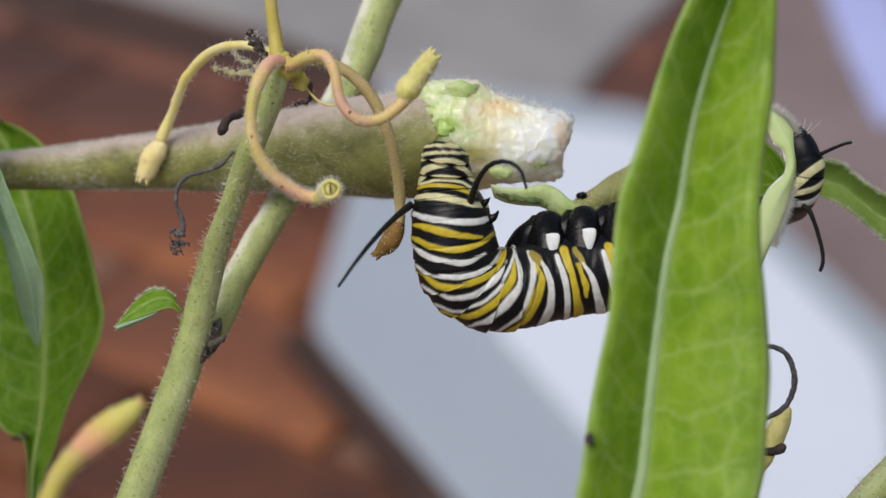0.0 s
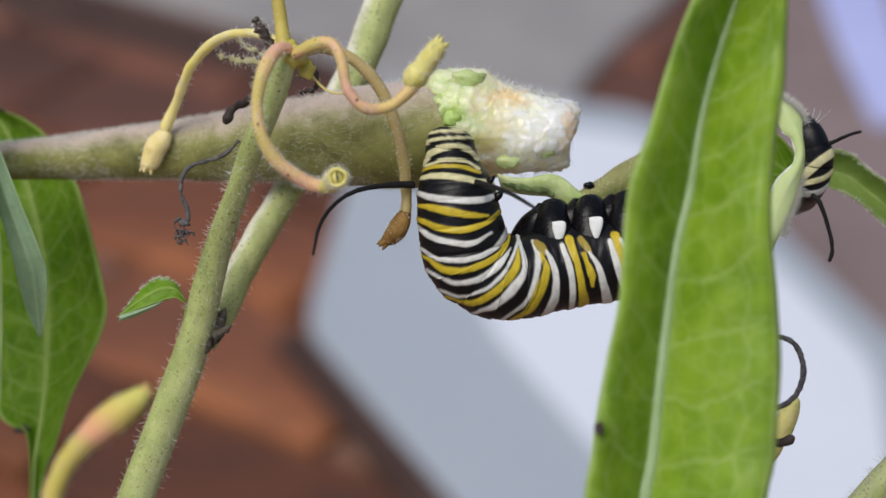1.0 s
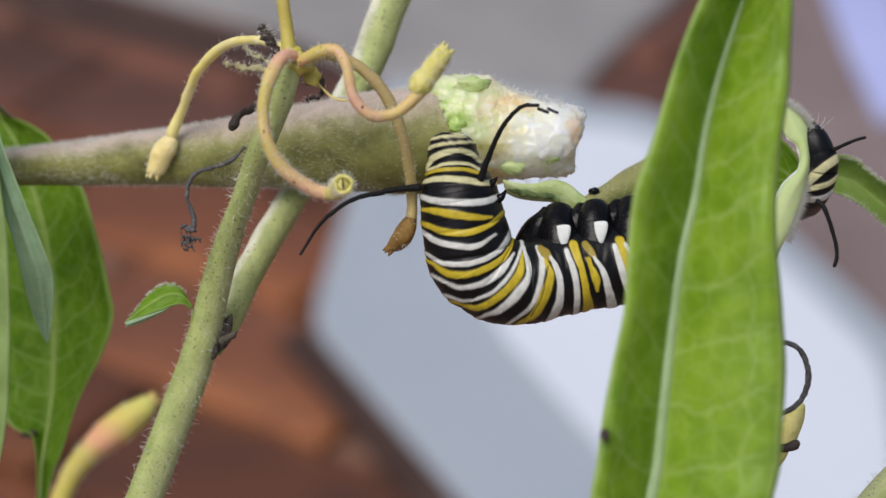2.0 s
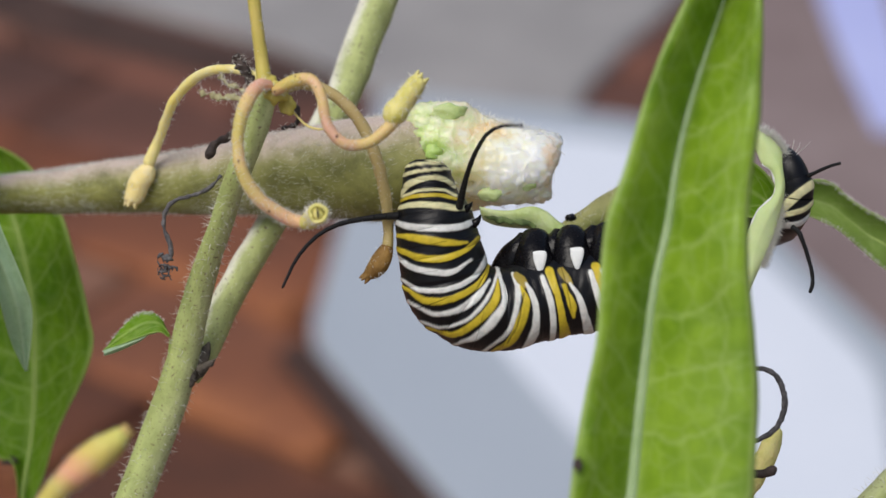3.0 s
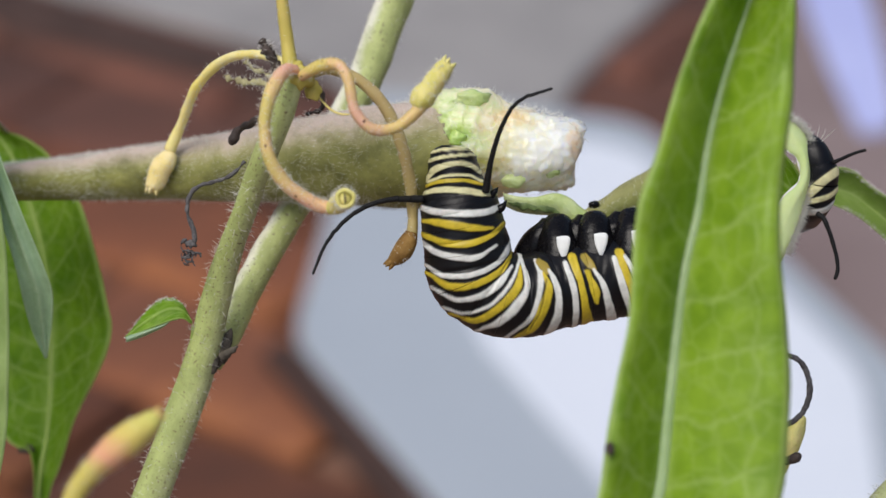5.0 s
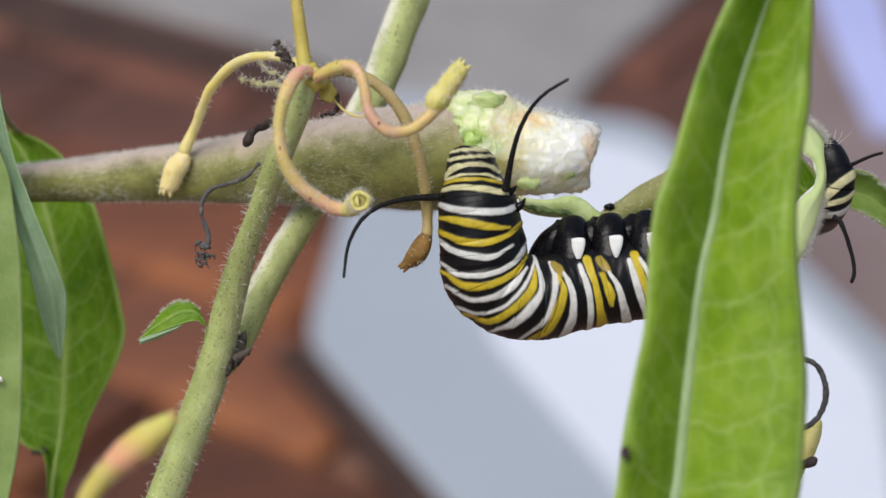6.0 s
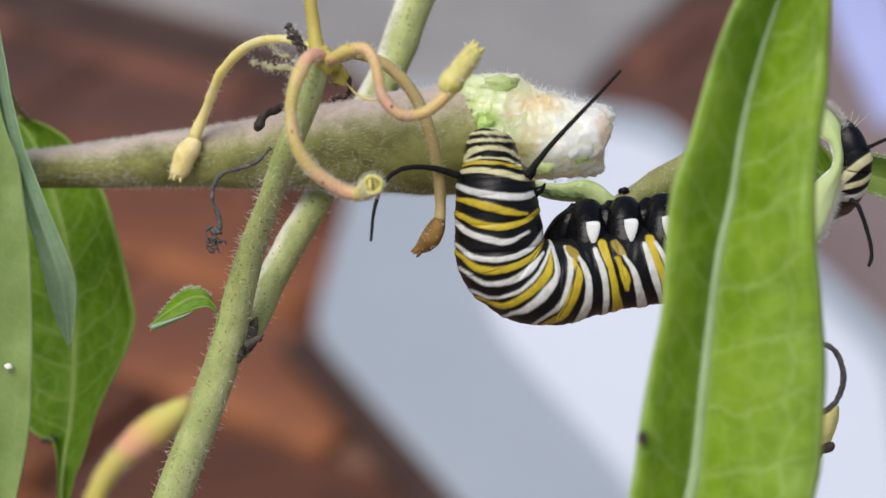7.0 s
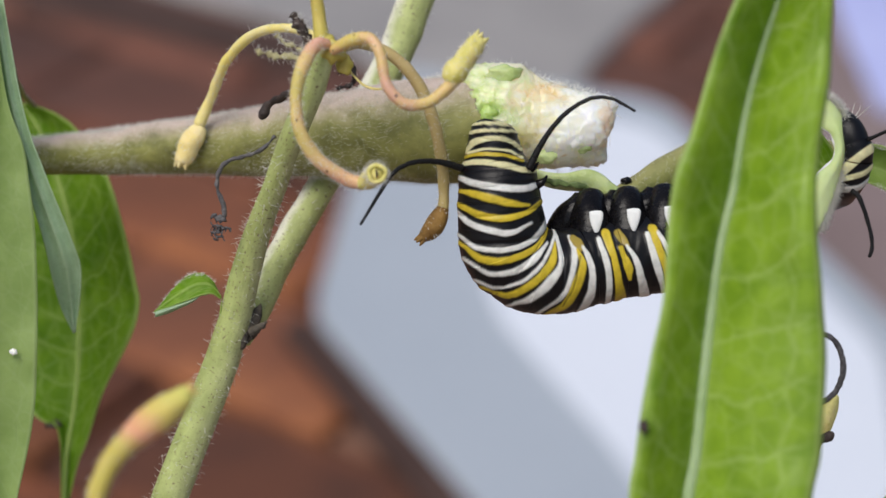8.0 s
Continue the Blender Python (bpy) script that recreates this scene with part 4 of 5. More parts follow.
    leaf(plant, [(-45.32, 26.24, 12.73), (-46.67, 26.24, 7.91), (-46.55, 25.12, -0.50), (-45.43, 25.12, -9.99), (-44.2, 24.6, -16.41), (-42.54, 24.00, -18.23), (-41.43, 24.00, -18.50), (-40.89, 24.00, -20.89), (-41.00, 25.00, -26.31)],
         [(-45.10, 26.24, 12.85), (-43.16, 25.80, 10.17), (-41.62, 25.50, 6.16), (-40.31, 25.20, 1.81), (-39.44, 25.00, -3.20), (-39.23, 25.00, -6.54), (-39.26, 25.00, -12.10), (-39.61, 25.00, -16.55), (-40.07, 25.00, -19.33), (-40.53, 25.00, -22.22), (-40.8, 25.6, -26.42)],
         [(-44.82, 25.00, 12.90), (-42.41, 24.00, 12.23), (-40.56, 23.00, 11.35), (-38.90, 22.00, 10.03), (-35.94, 20.00, 6.02), (-34.01, 18.00, 0.95), (-32.69, 18.00, -4.72), (-32.43, 18.00, -6.33), (-32.82, 18.00, -8.49), (-33.96, 19.00, -10.96), (-36.37, 21.00, -15.27), (-38.22, 23.00, -20.26), (-39.12, 24.00, -22.12), (-40.4, 25.5, -26.31)],
         LEAF_DARK, MIDRIB_DARK, 0.3, "dark green leaf with a pale edge", 0.5, 0.5, 5.0, [(-40.41, 25.12, -28.41), (-38.51, 20.64, -30.58), (-32.22, 4.96, -35.01)])
    part("dry_tip", ball((-41.76, 24.56, -18.54), (0.8, 0.4, 0.4), 0.5, 2.0), SCAR, plant, "brown withered leaf corner")
    part("white_speck", ball((-41.17, 0.75, -10.27), (0.35, 0.12, 0.3), 0.4, 1.0, 8, 10), FIBRE, plant, "white speck on the leaf")
    leaf(plant, [(-43.68, 2.50, 20.60), (-43.42, 2.50, 17.92), (-43.03, 2.60, 15.19), (-42.80, 2.70, 13.17), (-41.97, 2.80, 9.15), (-40.82, 3.10, 5.43), (-39.89, 3.50, 2.40), (-39.00, 4.30, -0.99), (-38.57, 5.30, -3.77), (-38.01, 6.80, -6.59), (-37.04, 7.80, -8.90)],
         [(-43.02, 2.40, 20.59), (-42.66, 2.40, 17.91), (-42.23, 2.50, 15.19), (-41.95, 2.60, 13.17), (-41.06, 2.70, 9.14), (-39.81, 3.00, 5.42), (-38.78, 3.40, 2.39), (-37.68, 4.20, -0.99), (-37.20, 5.20, -3.06), (-37.08, 6.70, -5.87), (-36.99, 7.70, -8.86)],
         [(-42.32, 2.20, 20.57), (-41.87, 2.20, 17.89), (-41.38, 2.30, 15.17), (-41.05, 2.40, 13.15), (-40.11, 2.50, 9.14), (-38.77, 2.80, 5.42), (-37.63, 3.20, 2.40), (-36.39, 4.00, -1.00), (-35.94, 5.00, -3.06), (-36.27, 6.50, -5.86), (-36.89, 7.50, -8.80)],
         LEAF_PALE, RIB_PALE, 0.06, "pale blue-green leaf hanging tip down", 0.3, 0.2, 7.0)
    leaf(plant, [(-43.84, 2.00, 20.54), (-45.03, 2.00, 15.59), (-46.51, 2.00, 11.13), (-48.00, 2.00, 4.69), (-48.89, 2.00, -2.39), (-48.79, 2.00, -11.46), (-47.41, 2.00, -19.24), (-46.02, 2.00, -23.16), (-42.80, 2.00, -28.02)],
         [(-43.24, 0.50, 20.39), (-43.15, 0.50, 15.47), (-43.24, 0.50, 11.05), (-43.74, 0.50, 4.66), (-43.98, 0.50, -2.37), (-43.98, 0.50, -11.37), (-43.74, 0.50, -19.10), (-43.34, 0.50, -22.99), (-42.26, 0.50, -27.81)],
         [(-43.14, 1.50, 20.49), (-42.45, 1.50, 15.55), (-41.66, 1.50, 11.11), (-40.43, 1.50, 7.75), (-39.93, 1.50, 4.69), (-39.49, 1.50, 1.67), (-39.24, 1.50, -2.38), (-39.19, 1.50, -6.38), (-39.24, 1.50, -11.43), (-39.59, 1.50, -16.47), (-40.92, 1.50, -23.10), (-42.21, 1.50, -27.95)],
         LEAF_SOFT, MIDRIB, 0.35, "soft green leaf hanging beside the stem", 0.4, 0.4, 9.0)
    twig = [(-50.5, 11.2, 7.0, 0.73), (-49.6, 11.0, 15.35, 0.686), (-47.2, 9.0, 24.6, 0.633), (-44.6, 5.0, 24.2, 0.58), (-43.1, 2.9, 20.9, 0.5), (-42.5, 4.6, 16.6, 0.33), (-42.4, 8.0, 14.29, 0.3), (-42.8, 14.0, 13.14, 0.3), (-43.3, 20.0, 12.82, 0.28), (-43.6, 24.5, 12.6, 0.25)]
    part("side_stem", tube(twig, 90, 14, 0.1, 0.6, 2.0), STEM, plant, "thin brownish twig")
    folded = leaf(plant, [(-28.78, 0.00, -6.91), (-27.84, 0.00, -5.58), (-26.85, 0.00, -4.45), (-25.70, 0.00, -3.51), (-24.57, 0.00, -3.42), (-23.68, 0.00, -4.07), (-23.1, -0.3, -5.35)],
         [(-28.59, -1.00, -6.72), (-27.70, -1.00, -5.99), (-26.66, -1.00, -5.26), (-25.53, -1.00, -4.57), (-24.64, -1.00, -4.28), (-23.71, -1.00, -4.44), (-22.92, -0.80, -5.42)],
         [(-28.56, -1.20, -6.75), (-27.62, -1.20, -6.37), (-26.54, -1.20, -5.99), (-25.31, -1.20, -5.55), (-24.52, -1.20, -5.26), (-23.59, -1.20, -5.12), (-22.95, -0.80, -5.55)],
         LEAF_DARK, MIDRIB_DARK, 0.07, "small folded young leaf", 0.15, 0.8, 3.0, [(-22.95, -0.5, -6.35), (-23.1, 0.2, -7.73)])
    part("leaf_margin", blade([(-24.08, -1.20, -5.12), (-24.72, -1.20, -5.26), (-25.31, -1.20, -5.50), (-26.54, -1.20, -5.94), (-27.62, -1.20, -6.32), (-28.56, -1.15, -6.68)],
                              [(-24.05, -1.35, -5.16), (-24.69, -1.40, -5.30), (-25.28, -1.40, -5.69), (-26.36, -1.40, -6.13), (-27.49, -1.35, -6.56), (-28.55, -1.25, -6.95)],
                              [(-24.10, -1.00, -5.22), (-24.74, -1.00, -5.36), (-25.34, -1.00, -5.85), (-26.32, -1.00, -6.34), (-27.45, -1.00, -6.83), (-28.55, -1.00, -7.16)], 50, 6, 0.1, 0.0, 0.4, 4.0), LEAF_PALE, folded, "pale rolled leaf margin")
    part("fuzz", fuzz_on([(-23.5, -0.2, -4.3, 0.1), (-24.6, -0.2, -3.5, 0.1), (-25.7, -0.2, -3.6, 0.1), (-26.9, -0.2, -4.55, 0.1), (-28.7, -0.2, -6.9, 0.1)], 260, 0.32, 0.02, 91, 0.6), HAIR, folded, "pale marginal hairs", kind="stuff")
    narrow = leaf(plant, [(32.4, 5.0, 7.5), (34.52, 5.00, 8.07), (36.04, 5.00, 7.65), (37.40, 5.00, 6.43), (39.07, 5.00, 5.30), (40.73, 5.00, 4.48), (46.80, 6.00, 1.0)],
         [(32.4, 6.0, 6.5), (34.77, 6.50, 6.16), (36.20, 6.50, 5.65), (37.52, 6.50, 4.62), (39.34, 6.50, 3.13), (40.92, 6.50, 2.16), (47.06, 7.20, -1.9)],
         [(32.4, 5.0, 5.4), (34.75, 5.00, 4.41), (36.02, 5.00, 3.80), (37.28, 5.00, 2.88), (39.29, 5.00, 1.10), (40.71, 5.00, -0.08), (46.93, 6.64, -4.6)],
         LEAF_BACK, MIDRIB_DARK, 0.13, "narrow green leaf behind the second caterpillar", 0.3, 0.3, 11.0)
    part("fuzz", joined(fuzz_on([(34.5, 5.0, 8.0, 0.1), (36.04, 5.00, 7.6, 0.1), (37.40, 5.00, 6.4, 0.1), (39.07, 5.00, 5.25, 0.1), (40.73, 5.00, 4.4, 0.1), (43.5, 5.5, 2.9, 0.1)], 420, 0.3, 0.015, 95, 0.6),
                        fuzz_on([(34.75, 5.00, 4.5, 0.1), (36.02, 5.00, 3.9, 0.1), (37.28, 5.00, 2.95, 0.1), (39.29, 5.00, 1.2, 0.1), (40.71, 5.00, 0.0, 0.1), (43.5, 5.5, -2.0, 0.1)], 420, 0.3, 0.015, 96, 0.6)), HAIR, narrow, "pale marginal hairs", kind="stuff")
    inner = [(26.40, -8.2, 11.50), (27.18, -8.4, 10.26), (27.74, -8.5, 8.94), (28.49, -8.6, 8.36), (28.82, -8.6, 7.13), (28.53, -8.6, 6.10), (27.29, -8.4, 4.88), (26.38, -8.0, 2.33), (26.07, -8.0, -1.92)]
    outer = [(27.52, -8.4, 11.72), (28.60, -8.2, 11.10), (29.54, -8.0, 9.97), (29.77, -8.0, 8.45), (29.81, -8.0, 7.04), (29.47, -8.0, 5.53), (28.84, -8.0, 3.36), (27.93, -8.0, 1.14), (26.64, -8.0, -1.68)]
    middle = [((p[0] + q[0]) / 2, (p[1] + q[1]) / 2 - 0.5, (p[2] + q[2]) / 2) for p, q in zip(inner, outer)]
    g = part("leaf", blade(inner, middle, outer, 90, 10, 0.3, -0.1, 0.25, 6.0), GNAWED, plant, "pale gnawed leaf with a fuzzy curled edge")
    part("bitten_rim", tube([(*p, 0.09) for p in inner[2:8]], 70, 10, 0.12, 1.5, 2.0), FIBRE, g, "white bitten rim")
    rim = [(*p, 0.14) for p in outer]
    part("fuzz", fuzz_on(rim, 2200, 0.75, 0.022, 81, 0.5, 0.0, 0.85, 1.0, (1, -0.5, 0.5)), HAIR, g, "white woolly hairs", kind="stuff")
    leaf(plant, [(26.46, -4.56, 9.74), (27.52, -4.56, 9.26), (28.64, -4.56, 8.29), (29.46, -4.56, 6.83), (29.61, -4.56, 5.38)],
         [(26.37, -3.44, 7.36), (27.34, -3.44, 6.87), (28.31, -3.44, 6.29), (29.05, -3.44, 5.60), (29.53, -3.44, 4.92)],
         [(25.97, -4.56, 4.89), (26.94, -4.56, 4.60), (27.91, -4.56, 4.41), (28.64, -4.56, 4.41), (29.27, -4.56, 4.51)],
         LEAF_DARK, MIDRIB_DARK, 0.12, "shaded inner part of the gnawed leaf", 0.4, 0.3, 12.0)
    return plant


milkweed()


# ---- caterpillars ----
INK, CREAM, YELLOW = (0.004, 0.004, 0.006), (0.78, 0.78, 0.74), (0.62, 0.47, 0.035)
STRAW = (0.80, 0.75, 0.42)


OCHRE = (0.36, 0.27, 0.05)


def painted(v, strokes):
    """Colour of the skin, alike on both flanks: black, with each band laid on as a stroke (x, z, half width) across the flank. Also how proud the bands stand."""
    p = v[:, [0, 2]] + np.stack([wobble(v, 1.4, 4.0), wobble(v, 1.4, 9.0)], 1) * 0.04 + np.stack([wobble(v, 4.0, 1.0), wobble(v, 4.0, 6.0)], 1) * 0.015
    out, proud = np.tile(np.array(INK), (len(v), 1)), np.zeros(len(v))
    for colour, points in strokes:
        if colour in (CREAM, YELLOW, STRAW):
            (x0, z0, w0), (x1, z1, w1) = points[:2]
            k = 0.7 / math.hypot(x0 - x1, z0 - z1)
            points = ((x0 + (x0 - x1) * k, z0 + (z0 - z1) * k, w0), *points)
        c = spline([(x, 0, z, w) for x, z, w in points], 90)
        lo, hi = c[:, [0, 2]].min(0) - 0.7, c[:, [0, 2]].max(0) + 0.7
        sel = np.flatnonzero(((p > lo) & (p < hi)).all(1))
        d = np.linalg.norm(p[sel, None] - c[None, :, [0, 2]], axis=2)
        near = d.argmin(1)
        d, half = d[np.arange(len(sel)), near], c[near, 3] if colour is INK else np.maximum(c[near, 3], 0.14)
        m = np.clip((half * 0.88 - d) / 0.09 + 0.5, 0, 1)
        out[sel] = out[sel] * (1 - m[:, None]) + np.array(colour) * m[:, None]
        dome = np.clip(1.15 - (d / (half + 0.08)) ** 2, 0, 1)
        proud[sel] = proud[sel] * (1 - m) if colour is INK else np.maximum(proud[sel], dome)
    return out, proud


def flank_bands():
    """The bands of the hanging caterpillar, from the head round the bend to the rear."""
    strokes = []

    def band(colour, *points):
        strokes.append((colour, points))

    # head and neck
    band(STRAW, (-2.0, 8.93, 0.10), (-0.9, 9.12, 0.13), (1.5, 9.16, 0.10))
    band(STRAW, (-2.23, 8.21, 0.19), (-1.17, 8.45, 0.17), (0.11, 8.59, 0.14), (1.77, 8.74, 0.14))
    band(STRAW, (-2.28, 6.91, 0.24), (-1.75, 7.46, 0.33), (-0.13, 7.91, 0.24), (1.10, 7.78, 0.24), (1.95, 7.18, 0.19))
    band(STRAW, (-1.70, 6.60, 0.09), (-0.85, 6.87, 0.14), (0.81, 6.91, 0.14), (2.04, 6.40, 0.12))
    band(YELLOW, (-2.48, 6.06, 0.14), (-1.32, 6.36, 0.19), (0.57, 6.44, 0.19), (2.13, 6.11, 0.14))
    band(STRAW, (-2.72, 5.45, 0.21), (-1.33, 5.64, 0.28), (0.33, 5.58, 0.31), (2.03, 5.34, 0.28), (3.39, 5.39, 0.22))
    # first body ring
    band(CREAM, (-3.03, 4.22, 0.24), (-1.81, 3.80, 0.31), (0.32, 3.64, 0.31), (2.45, 3.78, 0.33), (3.76, 4.38, 0.24))
    band(YELLOW, (-2.68, 3.06, 0.19), (-1.57, 2.90, 0.33), (0.08, 2.60, 0.38), (1.82, 2.41, 0.28), (2.96, 2.45, 0.09))
    band(YELLOW, (-2.75, 1.88, 0.24), (-0.87, 1.20, 0.33), (1.01, 1.14, 0.33), (2.77, 1.79, 0.26), (3.98, 2.84, 0.21))
    band(CREAM, (-2.76, 1.21, 0.19), (-1.69, 0.44, 0.28), (0.07, 0.01, 0.28), (1.72, 0.01, 0.28), (3.29, 0.99, 0.09))
    # second body ring
    band(CREAM, (-2.38, -0.70, 0.14), (-0.89, -1.50, 0.24), (1.47, -1.41, 0.26), (3.52, -0.44, 0.24), (4.66, 1.27, 0.29), (4.62, 2.08, 0.19))
    band(YELLOW, (-1.95, -1.51, 0.19), (-0.42, -2.40, 0.33), (1.71, -2.22, 0.31), (3.99, -0.96, 0.31), (5.05, 1.02, 0.12))
    band(CREAM, (-1.39, -2.80, 0.17), (0.18, -3.50, 0.21), (2.08, -3.22, 0.28), (3.69, -2.19, 0.35), (4.86, -0.73, 0.10))
    band(CREAM, (-0.69, -4.25, 0.12), (0.99, -4.66, 0.14), (3.12, -3.89, 0.17), (4.74, -2.10, 0.17), (5.67, 0.16, 0.10))
    band(YELLOW, (0.27, -4.87, 0.12), (1.93, -5.24, 0.29), (3.97, -3.99, 0.36), (5.31, -2.39, 0.38), (5.58, -0.79, 0.10))
    # the bend
    band(CREAM, (2.41, -5.94, 0.14), (3.83, -5.34, 0.36), (5.21, -4.00, 0.43), (6.12, -2.30, 0.28), (5.50, 0.54, 0.14))
    band(CREAM, (4.85, -6.34, 0.14), (6.22, -5.27, 0.21), (6.97, -3.64, 0.24), (7.28, -1.60, 0.29), (6.89, -0.23, 0.17))
    band(YELLOW, (5.53, -6.56, 0.23), (6.71, -5.76, 0.40), (7.50, -4.08, 0.49), (7.94, -2.56, 0.35), (7.53, -1.28, 0.15))
    band(INK, (6.38, -5.96, 0.05), (7.12, -4.60, 0.05), (7.50, -3.17, 0.05), (7.76, -1.84, 0.05))
    band(OCHRE, (7.18, -0.37, 0.35), (7.55, -0.71, 0.46), (7.87, -1.14, 0.29))
    band(CREAM, (7.98, -6.43, 0.34), (8.64, -5.21, 0.43), (8.80, -3.52, 0.31), (8.47, -1.95, 0.29), (7.97, -1.09, 0.12))
    # behind the bend
    band(CREAM, (10.24, -6.13, 0.27), (10.27, -4.51, 0.31), (10.10, -2.82, 0.31), (9.37, -0.48, 0.24))
    band(YELLOW, (11.46, -5.90, 0.65), (11.09, -4.27, 0.38), (10.68, -2.34, 0.32), (9.96, 0.04, 0.41))
    band(INK, (10.73, -5.99, 0.07), (10.64, -4.02, 0.10), (10.30, -1.96, 0.05))
    band(INK, (11.40, -3.07, 0.10), (11.26, -1.87, 0.12), (10.81, -0.34, 0.10))
    band(OCHRE, (10.97, 0.04, 0.35), (11.42, -0.59, 0.38), (11.75, -1.02, 0.21))
    band(YELLOW, (11.45, -1.87, 0.23), (11.83, -2.83, 0.40), (12.00, -3.80, 0.17))
    band(CREAM, (13.35, -5.06, 0.48), (12.97, -3.81, 0.36), (12.41, -2.12, 0.26), (11.70, -1.06, 0.14))
    band(CREAM, (14.81, -4.32, 0.24), (14.15, -2.37, 0.36), (13.46, -0.07, 0.24))
    band(YELLOW, (15.68, -4.85, 0.59), (15.13, -3.10, 0.38), (14.39, -1.18, 0.35), (13.91, 0.40, 0.41))
    # the last rings repeat
    for k in (1, 2, 3):
        band(CREAM, (12.65 + 3.3 * k, -4.35 + 0.45 * k, 0.42), (12.0 + 3.3 * k, -2.1 + 0.45 * k, 0.28), (11.1 + 3.3 * k, -0.4 + 0.45 * k, 0.18))
        band(YELLOW, (13.7 + 3.3 * k, -4.5 + 0.45 * k, 0.5), (13.1 + 3.3 * k, -2.1 + 0.45 * k, 0.3), (12.2 + 3.3 * k, -0.2 + 0.45 * k, 0.3))
    return strokes


CREASES = (24, 52, 84, 112, 146, 194, 244, 298, 350, 428, 512, 597)


def worm(stations, cuts, bands, creases, ventral):
    """Body pieces of a caterpillar. stations: (x, y, z, radius, band place). Gives (from, to, geo, pivot) for each stretch between the cuts."""
    c = spline(stations, 640)
    t, _, _ = frames(c[:, :3])
    up = np.tile(np.array(ventral, float), (len(c), 1))
    inward = np.stack([t[:, 2] * 0 - t[:, 2], 0 * t[:, 0], t[:, 0]], 1)
    twist = np.clip((c[:, 4] - 60) / 260, 0, 1)[:, None]
    up = up * (1 - twist) + inward * twist
    up -= t * (up * t).sum(1, keepdims=True)
    up /= np.linalg.norm(up, axis=1, keepdims=True) + 1e-9
    side = np.cross(t, up)
    a = c[:, 4]
    r = c[:, 3] * (1 - 0.025 * sum(np.exp(-((a - k) / 5.0) ** 2) for k in creases))
    sides = 132
    ang = np.linspace(0, 2 * math.pi, sides, endpoint=False)
    ring = np.cos(ang)[None, :, None] * up[:, None] + np.sin(ang)[None, :, None] * side[:, None]
    v = c[:, None, :3] + ring * r[:, None, None]
    flat = v.reshape(-1, 3)
    lumps = wobble(flat, 0.55, 3.0).reshape(v.shape[:2])
    v = v + ring * (lumps * 0.07)[:, :, None]
    col, proud = painted(v.reshape(-1, 3), bands)
    col, proud = col.reshape(*v.shape), proud.reshape(v.shape[:2])
    wrinkle = wobble(v.reshape(-1, 3) * np.array((2.2, 1.0, 0.8)), 1.1, 5.0).reshape(v.shape[:2])
    v = v + ring * (0.075 * proud + 0.05 * wrinkle * np.clip((a - 230) / 60, 0, 1)[:, None])[:, :, None]
    out = []
    for lo, hi in zip(cuts, cuts[1:]):
        i0, i1 = max(0, int(np.searchsorted(a, lo)) - 1), min(len(a) - 1, int(np.searchsorted(a, hi)) + 1)
        m = i1 - i0 + 1
        pv = [v[i0:i1 + 1].reshape(-1, 3)]
        pc = [col[i0:i1 + 1].reshape(-1, 3)]
        f = [(i * sides + j, (i + 1) * sides + j, (i + 1) * sides + (j + 1) % sides, i * sides + (j + 1) % sides) for i in range(m - 1) for j in range(sides)]
        k = m * sides
        for end, i, sgn in ((0, i0, -1), (m - 1, i1, 1)):
            inner = c[i, :3] + (v[i] - c[i, :3]) * 0.82 + t[i] * sgn * r[i] * 0.13
            pv += [inner, (c[i, :3] + t[i] * sgn * r[i] * 0.28)[None]]
            pc += [col[i], col[i][:1]]
            for j in range(sides):
                q = (end * sides + j, end * sides + (j + 1) % sides, k + (j + 1) % sides, k + j)
                w = (k + j, k + (j + 1) % sides, k + sides)
                f += [q, w] if sgn > 0 else [tuple(reversed(q)), tuple(reversed(w))]
            k += sides + 1
        pv, pc = np.vstack(pv), np.vstack(pc)
        uv = np.zeros((len(pv), 2))
        out.append((lo, hi, (pv, f, uv, np.c_[pc, np.ones(len(pc))]), c[(i0 + i1) // 2, :3]))
    return out


def feeler(owner, root, pieces, length, thick, label):
    """A long soft feeler in short rigid joints, each pointing along its own z."""
    made = []
    step = length / pieces
    for k in range(pieces):
        r0, r1 = (thick * (1 - 0.45 * min(1, s / pieces) - 0.2 * min(1, 4 * s / pieces)) for s in (k, k + 1))
        g = tube([(0, 0, -0.02, r0), (0, 0, step * 0.5, (r0 + r1) / 2), (0, 0, step, r1), (0, 0, step + r1 * 0.4, r1 * 0.8)], 8, 10, 0.02, 3.0, k, up=(1, 0, 0))
        ob = part("feeler_joint", (g[0] + np.array(root), g[1], g[2]), FEELER, owner, label if k == 0 else "", root)
        made.append(ob)
    return made, step


